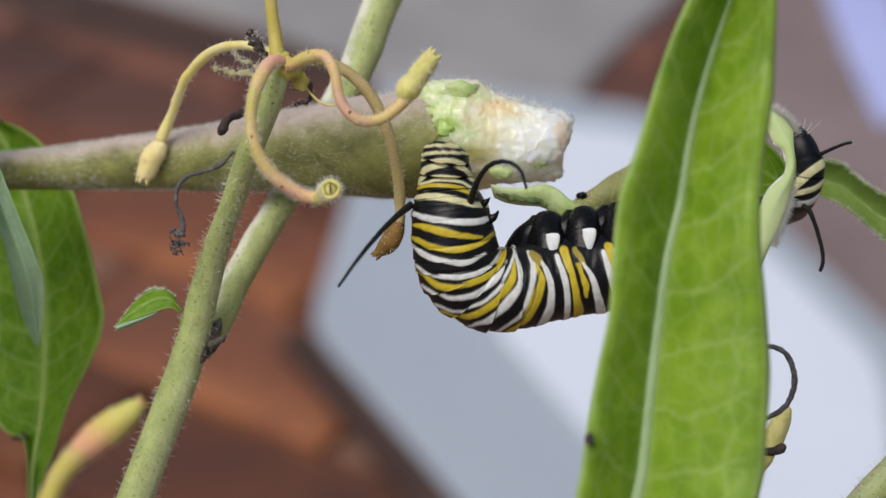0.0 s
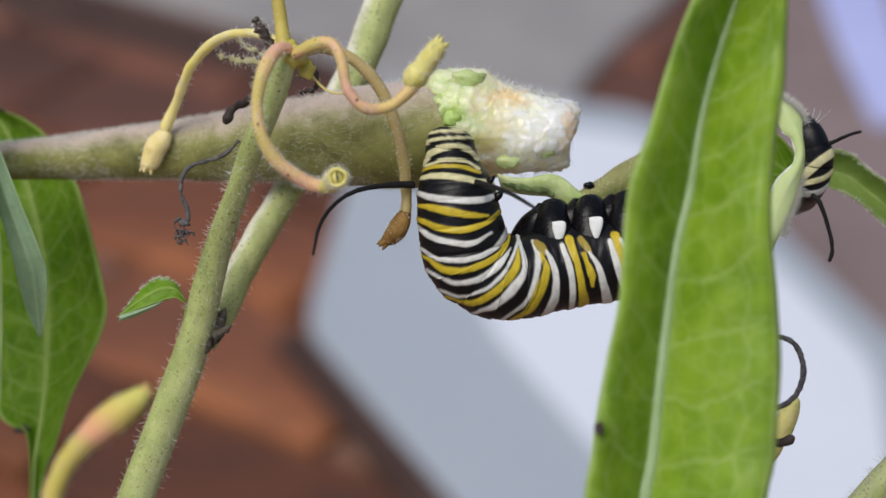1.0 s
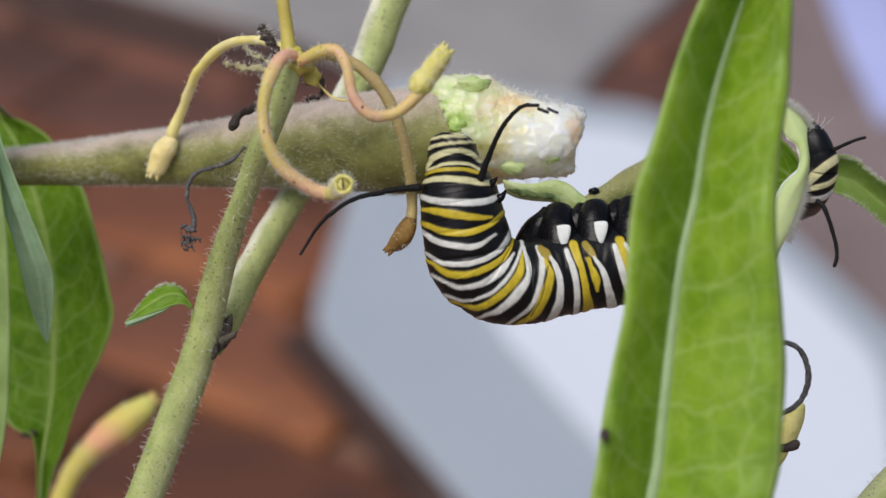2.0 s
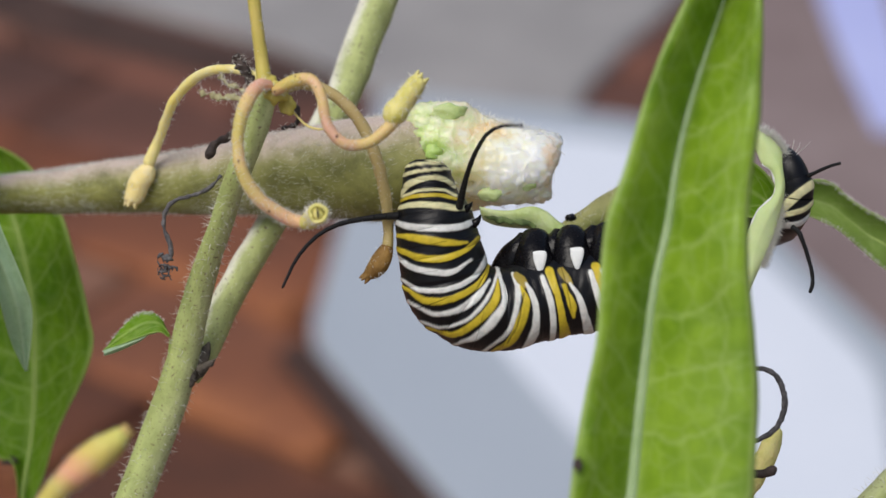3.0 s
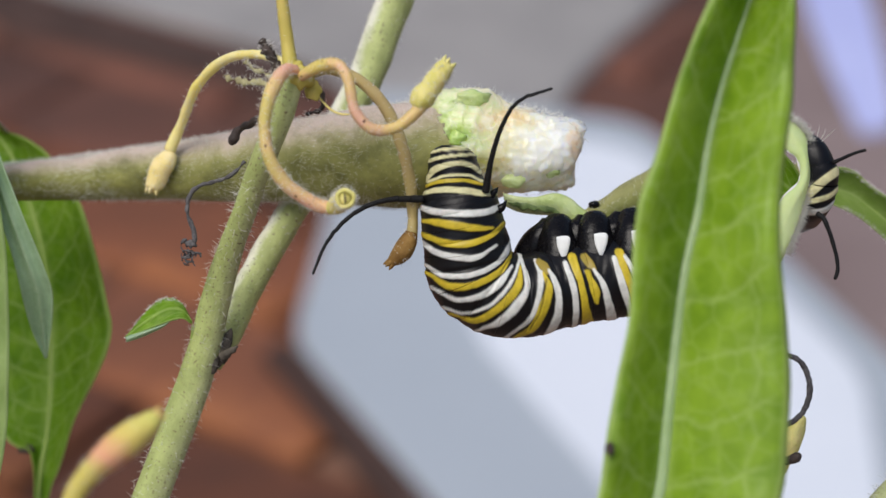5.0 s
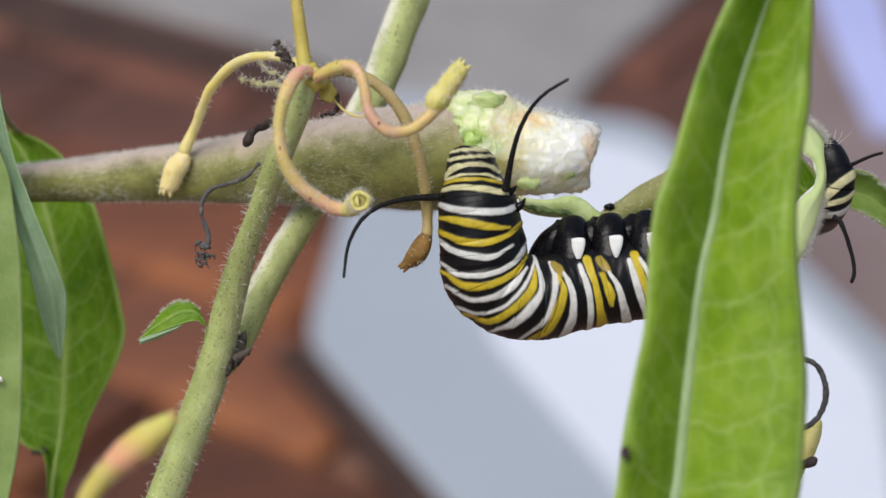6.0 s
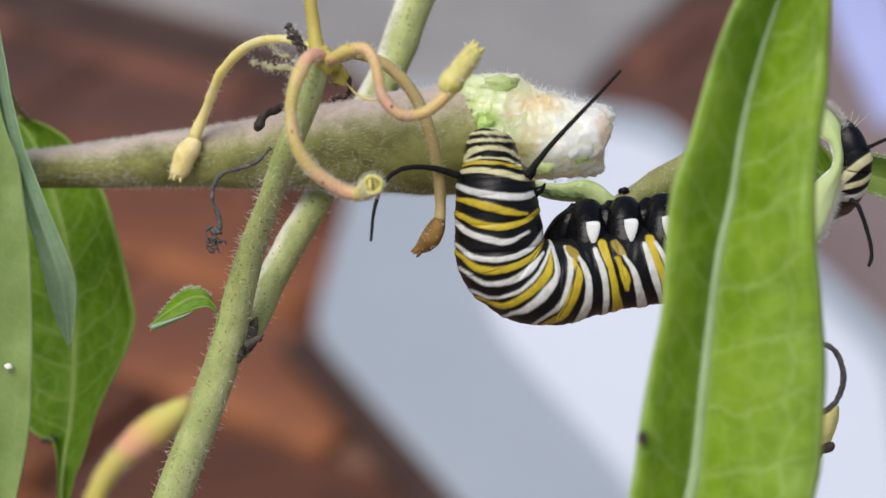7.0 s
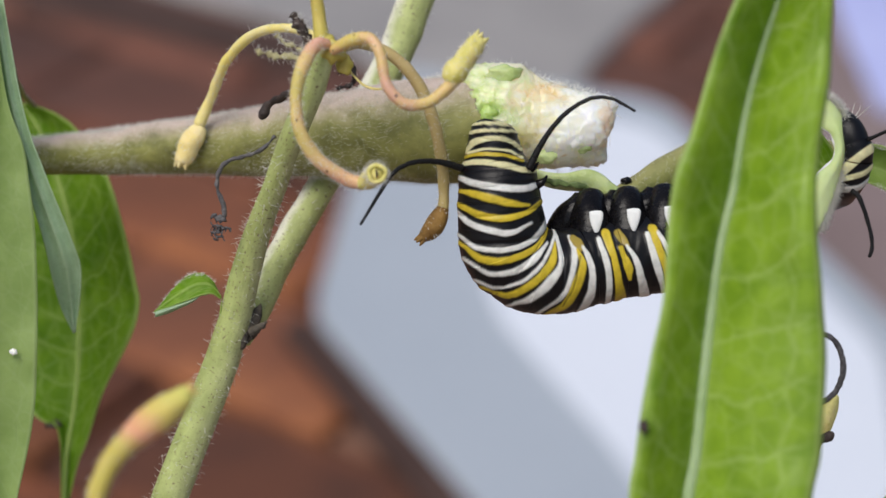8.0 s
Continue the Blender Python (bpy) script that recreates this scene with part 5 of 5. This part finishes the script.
STATIONS = [(-0.15, -6.69, 9.16, 1.45, -6), (-0.2, -6.69, 8.78, 1.86, 4), (-0.27, -6.46, 7.92, 2.13, 34), (-0.19, -6.24, 6.58, 2.42, 74), (0.10, -6.24, 4.95, 3.219, 118), (0.43, -6.24, 3.17, 3.459, 160),
            (0.77, -6.02, 1.59, 3.607, 203), (1.06, -5.79, 0.14, 3.708, 232), (1.35, -5.57, -1.06, 3.760, 268), (1.93, -5.34, -1.88, 3.764, 288), (2.75, -5.12, -2.51, 3.720, 305), (3.67, -5.01, -2.95, 3.674, 317), (4.74, -4.90, -3.19, 3.628, 334),
            (5.76, -4.67, -3.24, 3.584, 354), (6.98, -4.45, -3.05, 3.539, 373), (8.84, -4.00, -2.58, 3.499, 397), (11.05, -3.66, -2.14, 3.505, 428), (13.60, -3.33, -1.71, 3.511, 472), (15.91, -3.10, -1.42, 3.466, 515), (18.38, -2.88, -1.22, 3.274, 575),
            (21.82, -2.66, -0.83, 2.740, 645), (24.54, -2.43, -0.44, 1.372, 700)]


def plate(outline, center, thick):
    """A small flat patch facing the front, with a rounded rim."""
    o = spline([(x, 0, z) for x, z in (*outline, outline[0])], 33)[:-1]
    n = len(o)
    rings = [np.c_[o[:, 0] * k, np.full(n, y), o[:, 2] * k] for k, y in ((1.0, thick), (1.0, 0.06), (0.93, 0.0), (0.5, -0.05))]
    v = np.vstack(rings + [np.array([[0, -0.06, 0]])]) + np.array(center)
    f = [(r * n + i, r * n + (i + 1) % n, (r + 1) * n + (i + 1) % n, (r + 1) * n + i) for r in range(3) for i in range(n)]
    f += [(3 * n + i, 3 * n + (i + 1) % n, 4 * n) for i in range(n)]
    return v, f


def striped_caterpillar():
    cat = thing("caterpillar", (10.62, -1.76, 2.51), "black, white and yellow banded caterpillar hanging from a stem", "caterpillar", "caterpillars on the milkweed")
    cuts = (-7, 24, 52, 84, 98, 112, 129, 146, 170, 194, 219, 244, 271, 298, 324, 350, 389, 428, 512, 597, 701)
    segments, gripping = [], []
    for lo, hi, geo, pivot in worm(STATIONS, cuts, flank_bands(), CREASES, (0.75, 0.66, 0)):
        ob = part("head" if lo < 0 else "segment", geo, SKIN, cat, "black and straw-banded head" if lo < 0 else "", pivot)
        segments.append((ob, (lo + hi) / 2))
    for x, y in ((965, 430), (1031, 424), (1097, 418)):
        px = (x - 784) * 0.0478
        pz = (441 - y) * 0.0478
        y0 = -4.2
        shapes = [tube([(px + 0.3, y0 - 0.2, pz - 2.8, 1.9), (px + 0.2, y0 - 0.1, pz - 0.9, 1.95), (px + 0.15, y0 + 0.2, pz + 0.6, 1.75), (px + 0.2, y0 + 0.8, pz + 1.8, 1.5), (px + 0.2, y0 + 1.3, pz + 2.5, 1.2)], 40, 34, 0.16, 0.45, x * 0.1),
                  tube([(px - 3.0, y0 + 1.6, pz - 1.0, 0.9), (px - 2.1, y0 + 1.2, pz + 0.1, 1.25), (px - 1.1, y0 + 1.0, pz + 1.3, 1.3), (px - 0.5, y0 + 1.2, pz + 2.5, 0.8)], 30, 26, 0.2, 0.5, x * 0.3),
                  ball((px + 1.9, y0 + 0.8, pz + 1.2), (1.4, 1.2, 1.5), 0.16, x * 0.7)]
        leg = part("proleg", joined(*shapes), BLACK, cat, "glossy black proleg", (px, y0, pz))
        gripping.append((leg, {965: 1.0, 1031: 0.65}.get(x, 0.4)))
        part("white_spot", plate(((-0.56, 0.95), (0.0, 1.05), (0.56, 0.95), (0.58, 0.3), (0.3, -0.6), (0.02, -1.0), (-0.22, -0.6), (-0.5, 0.2)), (px + 0.5, y0 - 2.12, pz + 0.2), 0.24), WHITE_SPOT, leg, "white patch")
    part("claw", ball((12.08, -1.09, 4.64), (0.5, 0.5, 0.34), 0.2, 2.0), BLACK, cat, "black foot gripping the stem")
    for k, pts in enumerate(([(2.58, -7.58, 5.06, 0.382), (3.00, -7.92, 5.33, 0.286), (3.28, -8.03, 5.57, 0.190), (3.48, -7.92, 5.86, 0.067)], [(3.06, -6.91, 3.69, 0.431), (3.63, -7.36, 4.06, 0.358), (3.96, -7.47, 4.39, 0.239), (4.16, -7.36, 4.78, 0.067)])):
        ob = part("leg", tube(pts, 20, 12, 0.1, 1.5, k), BLACK, cat, "pointed black leg", pts[0][:3])
        segments.append((ob, 112))
    return cat, segments, gripping


def second_caterpillar():
    cat = thing("caterpillar", (29.93, -4.00, 5.88), "banded caterpillar clinging to a gnawed leaf edge", "caterpillar", "caterpillars on the milkweed")
    body = [(29.4, -6.24, 10.6, 0.432, 0), (29.6, -6.91, 9.85, 0.9, 16), (30.2, -7.58, 8.6, 1.3, 44), (30.75, -7.58, 7.05, 1.40, 78), (30.62, -7.14, 5.55, 1.45, 111), (30.25, -6.02, 4.4, 1.45, 138),
            (29.88, -1.76, 3.69, 1.573, 172), (28.35, 3.84, 3.79, 1.769, 222), (25.48, 7.20, 4.42, 1.747, 300), (23.04, 8.32, 4.96, 0.878, 345)]
    bands = [(STRAW, ((29.80, 5.52, 0.43), (30.65, 6.32, 0.43), (31.41, 6.89, 0.43), (32.26, 7.40, 0.38))), (STRAW, ((29.13, 4.58, 0.24), (30.08, 4.77, 0.24), (31.26, 5.14, 0.24), (32.41, 5.98, 0.19))),
             (CREAM, ((28.94, 3.92, 0.28), (30.07, 3.82, 0.28), (31.02, 4.01, 0.24), (31.97, 4.76, 0.19)))]
    for lo, hi, geo, pivot in worm(body, (-1, 62, 94, 118, 165, 220, 285, 352), bands, (62, 94, 118, 165, 220, 285), (-0.8, 0.6, 0)):
        part("head" if lo < 0 else "segment", geo, SKIN, cat, "shiny black head" if lo < 0 else "", pivot)
    part("feeler", tube([(31.62, -8.48, 7.93, 0.190), (32.38, -9.04, 8.29, 0.161), (33.14, -9.60, 8.64, 0.142), (34.03, -10.16, 8.90, 0.122)], 30, 12, 0.03, 2.0), FEELER, cat, "thin black feeler")
    part("feeler", tube([(30.18, -9.00, 3.63, 0.235), (30.65, -9.50, 3.15, 0.212), (31.21, -9.50, 1.74, 0.179), (31.67, -9.50, 0.04, 0.165), (31.76, -9.50, -1.09, 0.165), (31.52, -9.50, -1.84, 0.141)], 40, 12, 0.03, 2.0), FEELER, cat, "long drooping black feeler")
    part("hairs", hairs([np.array((30.58, -8.48, 9.92)), np.array((30.67, -8.48, 9.73)), np.array((30.30, -8.48, 10.21))], [np.array((0.5, -0.3, 0.8)), np.array((0.9, -0.2, 0.8)), np.array((0.2, -0.2, 0.9))], [1.0, 1.6, 0.9], 0.035), HAIR, cat, "few pale hairs")


main_caterpillar, soft_pieces, gripping_legs = striped_caterpillar()
LEFT_ROOT, RIGHT_ROOT = (-2.7, -7.2, 4.85), (2.2, -8.6, 5.35)
left_feeler, left_step = feeler(main_caterpillar, LEFT_ROOT, 12, 12.6, 0.33, "long black feeler")
right_feeler, right_step = feeler(main_caterpillar, RIGHT_ROOT, 12, 11.9, 0.33, "long black feeler")
second_caterpillar()


# ---- what moves ----
def sway(t):
    """How far the raised front of the caterpillar stands from its middle place, in mm, and its lean in degrees."""
    times = (0, 0.5, 1.0, 1.3, 1.8, 2.4, 4.7, 5.8, 6.5, 7.0, 8.0)
    x = np.interp(t, times, (0.55, 0.5, 0.4, 0.3, 0.15, 0.0, 0.0, 0.3, 0.75, 1.0, 0.9))
    z = np.interp(t, times, (-1.45, -0.87, -0.5, -0.6, -0.25, 0.05, 0.0, 0.4, 0.75, 0.5, 0.27))
    turn = np.interp(t, times, (6.0, 4.5, 3.0, 2.0, 1.0, 0.0, 0.0, 0.5, 6.0, 7.0, 6.5))
    return x, z, turn


def shuffle(t):
    """The bend's slow drift along the stem, and the lift of the gripping legs, in mm."""
    times = (0, 0.5, 1.0, 2.4, 3.0, 4.0, 6.0, 6.5, 7.0, 7.5, 8.0)
    x = np.interp(t, times, (0.42, 0.21, 0.16, 0.0, 0.0, -0.17, -0.25, -0.28, -0.18, -0.12, -0.03))
    lift = np.interp(t, times, (-0.42, -0.28, -0.26, 0.0, 0.0, 0.04, 0.19, 0.29, 0.23, 0.24, 0.25))
    return x, lift


def motions():
    home = ORIGIN[main_caterpillar]
    times = [i * 0.25 for i in range(33)]
    for ob, a in soft_pieces:
        wx = np.interp(a, (0, 130, 230, 330), (1.0, 0.75, 0.25, 0.0))
        wz = np.interp(a, (0, 55, 110, 230, 300, 380), (0.25, 0.7, 1.0, 0.75, 0.4, 0.0))
        wr = np.interp(a, (0, 130, 240, 310, 380), (1.0, 0.85, 0.95, 0.5, 0.0))
        wd = np.interp(a, (200, 300, 390, 470, 560), (0.0, 1.0, 0.8, 0.4, 0.0))
        wl = np.interp(a, (370, 430, 512, 597), (0.0, 0.5, 0.4, 0.0))
        at = ORIGIN[ob] - home
        rows = []
        for t in times:
            x, z, turn = sway(t)
            drift, lift = shuffle(t)
            rows.append((t, pose(*((at + (x * wx + drift * wd, 0, z * wz + lift * wl)) * 0.001), 0, turn * wr, 0)))
        walk(ob, rows)
    for ob, hold in gripping_legs:
        at = ORIGIN[ob] - home
        walk(ob, [(t, pose(*((at + (shuffle(t)[0] * 0.4 * hold, 0, shuffle(t)[1] * hold)) * 0.001))) for t in times])

    def swing(joints, step, root, length, rows):
        keys = [[] for _ in joints]
        for t, x, z, a1, a2, a3, a4, reach in rows:
            p = np.array((x, root[1], z)) - home
            tilt = math.acos(min(1.0, max(0.2, reach / length)))
            for k in range(len(joints)):
                w = radians(np.interp((k + 0.5) / len(joints), (0.1, 0.36, 0.62, 0.88), (a1, a2, a3, a4)))
                d = Vector((math.cos(w) * math.cos(tilt), -math.sin(tilt), math.sin(w) * math.cos(tilt)))
                s = Vector((-math.sin(w), 0, math.cos(w)))
                q = Matrix((s, d.cross(s), d)).transposed().to_quaternion()
                keys[k].append((t, Matrix.LocRotScale(Vector(p * 0.001), q, None)))
                p = p + np.array(d) * step
        for ob, rows_of in zip(joints, keys):
            walk(ob, rows_of)

    # seconds, the root's place, four directions along the feeler in degrees, visible reach in mm
    swing(left_feeler, left_step, LEFT_ROOT, 12.6, [
        (0.0, -2.71, 3.73, -141, -131, -127, -123, 8.9),
        (0.1, -2.72, 3.75, -154, -150, -140, -109, 10.0),
        (0.2, -2.71, 3.86, -179, -174, -159, -140, 9.9),
        (0.3, -2.71, 3.92, -148, -139, -124, -96, 9.8),
        (0.4, -2.70, 4.02, -161, -155, -132, -110, 11.5),
        (0.5, -2.77, 4.06, -177, -164, -139, -107, 12.4),
        (0.6, -2.82, 4.13, -174, -166, -148, -116, 12.2),
        (0.7, -2.91, 4.20, -161, -151, -122, -103, 11.6),
        (0.8, -2.94, 4.42, -177, -166, -126, -100, 12.4),
        (0.9, -3.01, 4.46, -176, -167, -144, -122, 12.1),
        (1.0, -3.03, 4.53, -179, -167, -133, -99, 11.5),
        (1.1, -3.15, 4.43, -177, -168, -136, -122, 11.8),
        (1.2, -3.11, 4.35, -179, -171, -136, -119, 12.1),
        (2.3, -2.97, 4.92, -175, -166, -140, -121, 12.1),
        (2.4, -2.97, 4.82, -178, -170, -134, -112, 12.5),
        (2.5, -2.84, 4.75, -169, -164, -150, -132, 8.5),
        (2.6, -2.76, 4.74, -174, -165, -143, -102, 10.9),
        (2.7, -2.65, 4.71, -176, -168, -127, -98, 12.5),
        (2.8, -2.67, 4.67, -178, -168, -132, -110, 12.0),
        (2.9, -2.70, 4.69, -175, -167, -144, -112, 11.7),
        (3.0, -2.76, 4.80, -176, -167, -137, -114, 12.3),
        (3.1, -2.79, 4.89, -177, -167, -136, -115, 11.3),
        (3.2, -2.89, 4.94, -175, -166, -131, -111, 11.8),
        (3.3, -2.90, 4.88, -179, -170, -133, -113, 12.3),
        (3.4, -2.89, 4.84, -181, -168, -126, -102, 12.5),
        (3.5, -2.83, 4.84, -180, -166, -128, -108, 12.2),
        (3.6, -2.78, 4.87, -180, -170, -133, -112, 12.1),
        (3.7, -2.73, 4.97, -179, -168, -128, -104, 12.6),
        (3.8, -2.71, 5.00, -181, -165, -132, -107, 12.6),
        (4.0, -2.85, 4.95, -180, -165, -126, -107, 12.2),
        (4.2, -3.03, 5.05, -178, -160, -125, -109, 12.2),
        (4.5, -3.01, 5.00, -178, -163, -126, -103, 12.2),
        (4.7, -2.85, 4.94, -181, -161, -130, -110, 12.3),
        (5.8, -2.75, 5.30, -178, -163, -129, -112, 11.9),
        (5.9, -2.74, 5.31, -175, -159, -130, -112, 11.5),
        (6.0, -2.67, 5.38, -178, -164, -123, -95, 12.0),
        (6.1, -2.61, 5.43, -176, -158, -127, -106, 11.7),
        (6.2, -2.53, 5.56, -191, -160, -113, -95, 12.3),
        (6.3, -2.50, 5.68, -190, -156, -114, -95, 12.0),
        (6.4, -2.49, 5.78, -187, -157, -112, -98, 11.7),
        (6.5, -2.46, 5.86, -201, -165, -102, -91, 11.7),
        (6.6, -2.43, 5.91, -201, -175, -104, -93, 11.3),
        (6.7, -2.37, 5.96, -198, -169, -106, -91, 11.5),
        (6.8, -2.25, 6.02, -200, -165, -109, -93, 11.5),
        (6.9, -2.19, 5.94, -198, -171, -107, -96, 11.1),
        (7.0, -2.14, 5.83, -198, -173, -113, -94, 11.6),
        (7.1, -2.16, 5.70, -199, -173, -114, -96, 11.3),
        (7.2, -2.21, 5.57, -202, -179, -108, -94, 11.3),
        (7.3, -2.22, 5.54, -202, -175, -114, -109, 11.5),
        (7.4, -2.17, 5.55, -206, -173, -115, -106, 11.7),
        (7.5, -2.14, 5.61, -199, -165, -117, -109, 11.2),
        (7.6, -2.07, 5.58, -199, -170, -120, -110, 11.2),
        (7.7, -2.06, 5.58, -200, -168, -119, -118, 11.1),
        (7.8, -2.06, 5.56, -196, -170, -121, -118, 11.1),
        (7.9, -2.09, 5.57, -201, -171, -113, -115, 11.5),
        (8.0, -2.12, 5.54, -196, -170, -121, -120, 11.0),
    ])
    swing(right_feeler, right_step, RIGHT_ROOT, 11.9, [
        (0.0, 2.26, 3.84, 74, 55, -11, -78, 7.8),
        (0.1, 2.28, 4.01, 76, 59, 16, -75, 8.5),
        (0.2, 2.37, 4.17, 78, 71, 46, -34, 8.0),
        (0.3, 2.43, 4.30, 75, 68, 45, 0, 9.0),
        (0.4, 2.43, 4.31, 70, 65, 52, -23, 7.9),
        (0.5, 2.39, 4.34, 79, 78, 73, 107, 10.3),
        (0.6, 2.33, 4.40, 77, 74, 60, -12, 8.3),
        (0.7, 2.32, 4.48, 77, 70, 38, -8, 8.1),
        (0.8, 2.25, 4.62, 79, 77, 69, 30, 8.9),
        (0.9, 2.14, 4.66, 79, 78, 67, 2, 8.6),
        (1.0, 2.10, 4.67, -17, -22, -35, -37, 5.6),
        (1.1, 2.05, 4.67, 74, 74, 71, 73, 9.4),
        (1.2, 2.14, 4.63, 67, 62, 48, 11, 9.2),
        (2.3, 2.11, 5.66, 75, 68, 40, -26, 10.0),
        (2.4, 2.21, 5.57, 80, 75, 57, -17, 9.2),
        (2.5, 2.37, 5.48, 68, 57, 33, -5, 8.8),
        (2.6, 2.50, 5.38, 77, 72, 55, -4, 9.9),
        (2.7, 2.59, 5.37, 77, 72, 54, 7, 10.2),
        (2.8, 2.54, 5.33, 78, 72, 51, 18, 9.5),
        (2.9, 2.46, 5.38, 77, 74, 59, 31, 9.4),
        (3.0, 2.35, 5.43, 78, 71, 57, -3, 9.3),
        (3.1, 2.32, 5.48, 64, 55, 36, -9, 8.0),
        (3.2, 2.27, 5.51, 77, 71, 51, 4, 10.3),
        (3.3, 2.28, 5.49, 77, 74, 59, 5, 9.5),
        (3.4, 2.30, 5.44, 77, 72, 53, -12, 10.1),
        (3.5, 2.31, 5.42, 82, 76, 57, 16, 9.3),
        (3.6, 2.34, 5.38, 75, 70, 51, -5, 10.1),
        (3.7, 2.32, 5.41, 78, 74, 56, 15, 10.7),
        (3.8, 2.33, 5.38, 79, 75, 59, 9, 9.8),
        (4.0, 2.29, 5.39, 80, 77, 61, 28, 10.2),
        (4.2, 2.17, 5.46, 80, 75, 56, 13, 10.2),
        (4.5, 2.25, 5.58, 81, 79, 61, 33, 9.9),
        (4.7, 2.31, 5.56, 82, 77, 62, 20, 10.2),
        (5.8, 2.86, 5.83, 79, 73, 55, 14, 10.8),
        (5.9, 2.86, 5.86, 80, 75, 57, 19, 10.3),
        (6.0, 2.88, 5.89, 81, 76, 58, 29, 10.7),
        (6.1, 2.94, 5.88, 81, 76, 59, 35, 10.7),
        (6.2, 3.01, 5.94, 75, 63, 34, -12, 11.9),
        (6.3, 3.10, 5.98, 75, 69, 49, 19, 11.6),
        (6.4, 3.19, 6.02, 77, 69, 48, 14, 11.0),
        (6.5, 3.22, 6.02, 62, 55, 29, -3, 9.4),
        (6.6, 3.19, 6.02, 75, 69, 48, 22, 11.1),
        (6.7, 3.21, 5.96, 75, 67, 47, 12, 11.6),
        (6.8, 3.29, 5.88, -1, -3, -17, -47, 8.5),
        (6.9, 3.43, 5.84, 78, 77, 70, 75, 9.8),
        (7.0, 3.49, 5.74, 53, 47, 46, 47, 11.2),
        (7.1, 3.50, 5.69, 66, 59, 40, 36, 11.8),
        (7.2, 3.44, 5.57, 67, 53, 9, -31, 10.3),
        (7.3, 3.43, 5.55, 65, 54, 23, -25, 11.5),
        (7.4, 3.47, 5.61, 52, 56, 69, 73, 4.0),
        (7.5, 3.53, 5.65, 66, 53, 7, -44, 11.9),
        (7.6, 3.57, 5.65, 63, 51, 17, -33, 11.8),
        (7.7, 3.56, 5.64, 65, 53, 22, -33, 11.8),
        (7.8, 3.51, 5.61, 68, 64, 50, 30, 11.5),
        (7.9, 3.44, 5.58, 64, 52, 38, -14, 11.2),
        (8.0, 3.41, 5.52, 64, 51, 26, -31, 11.7),
    ])


motions()
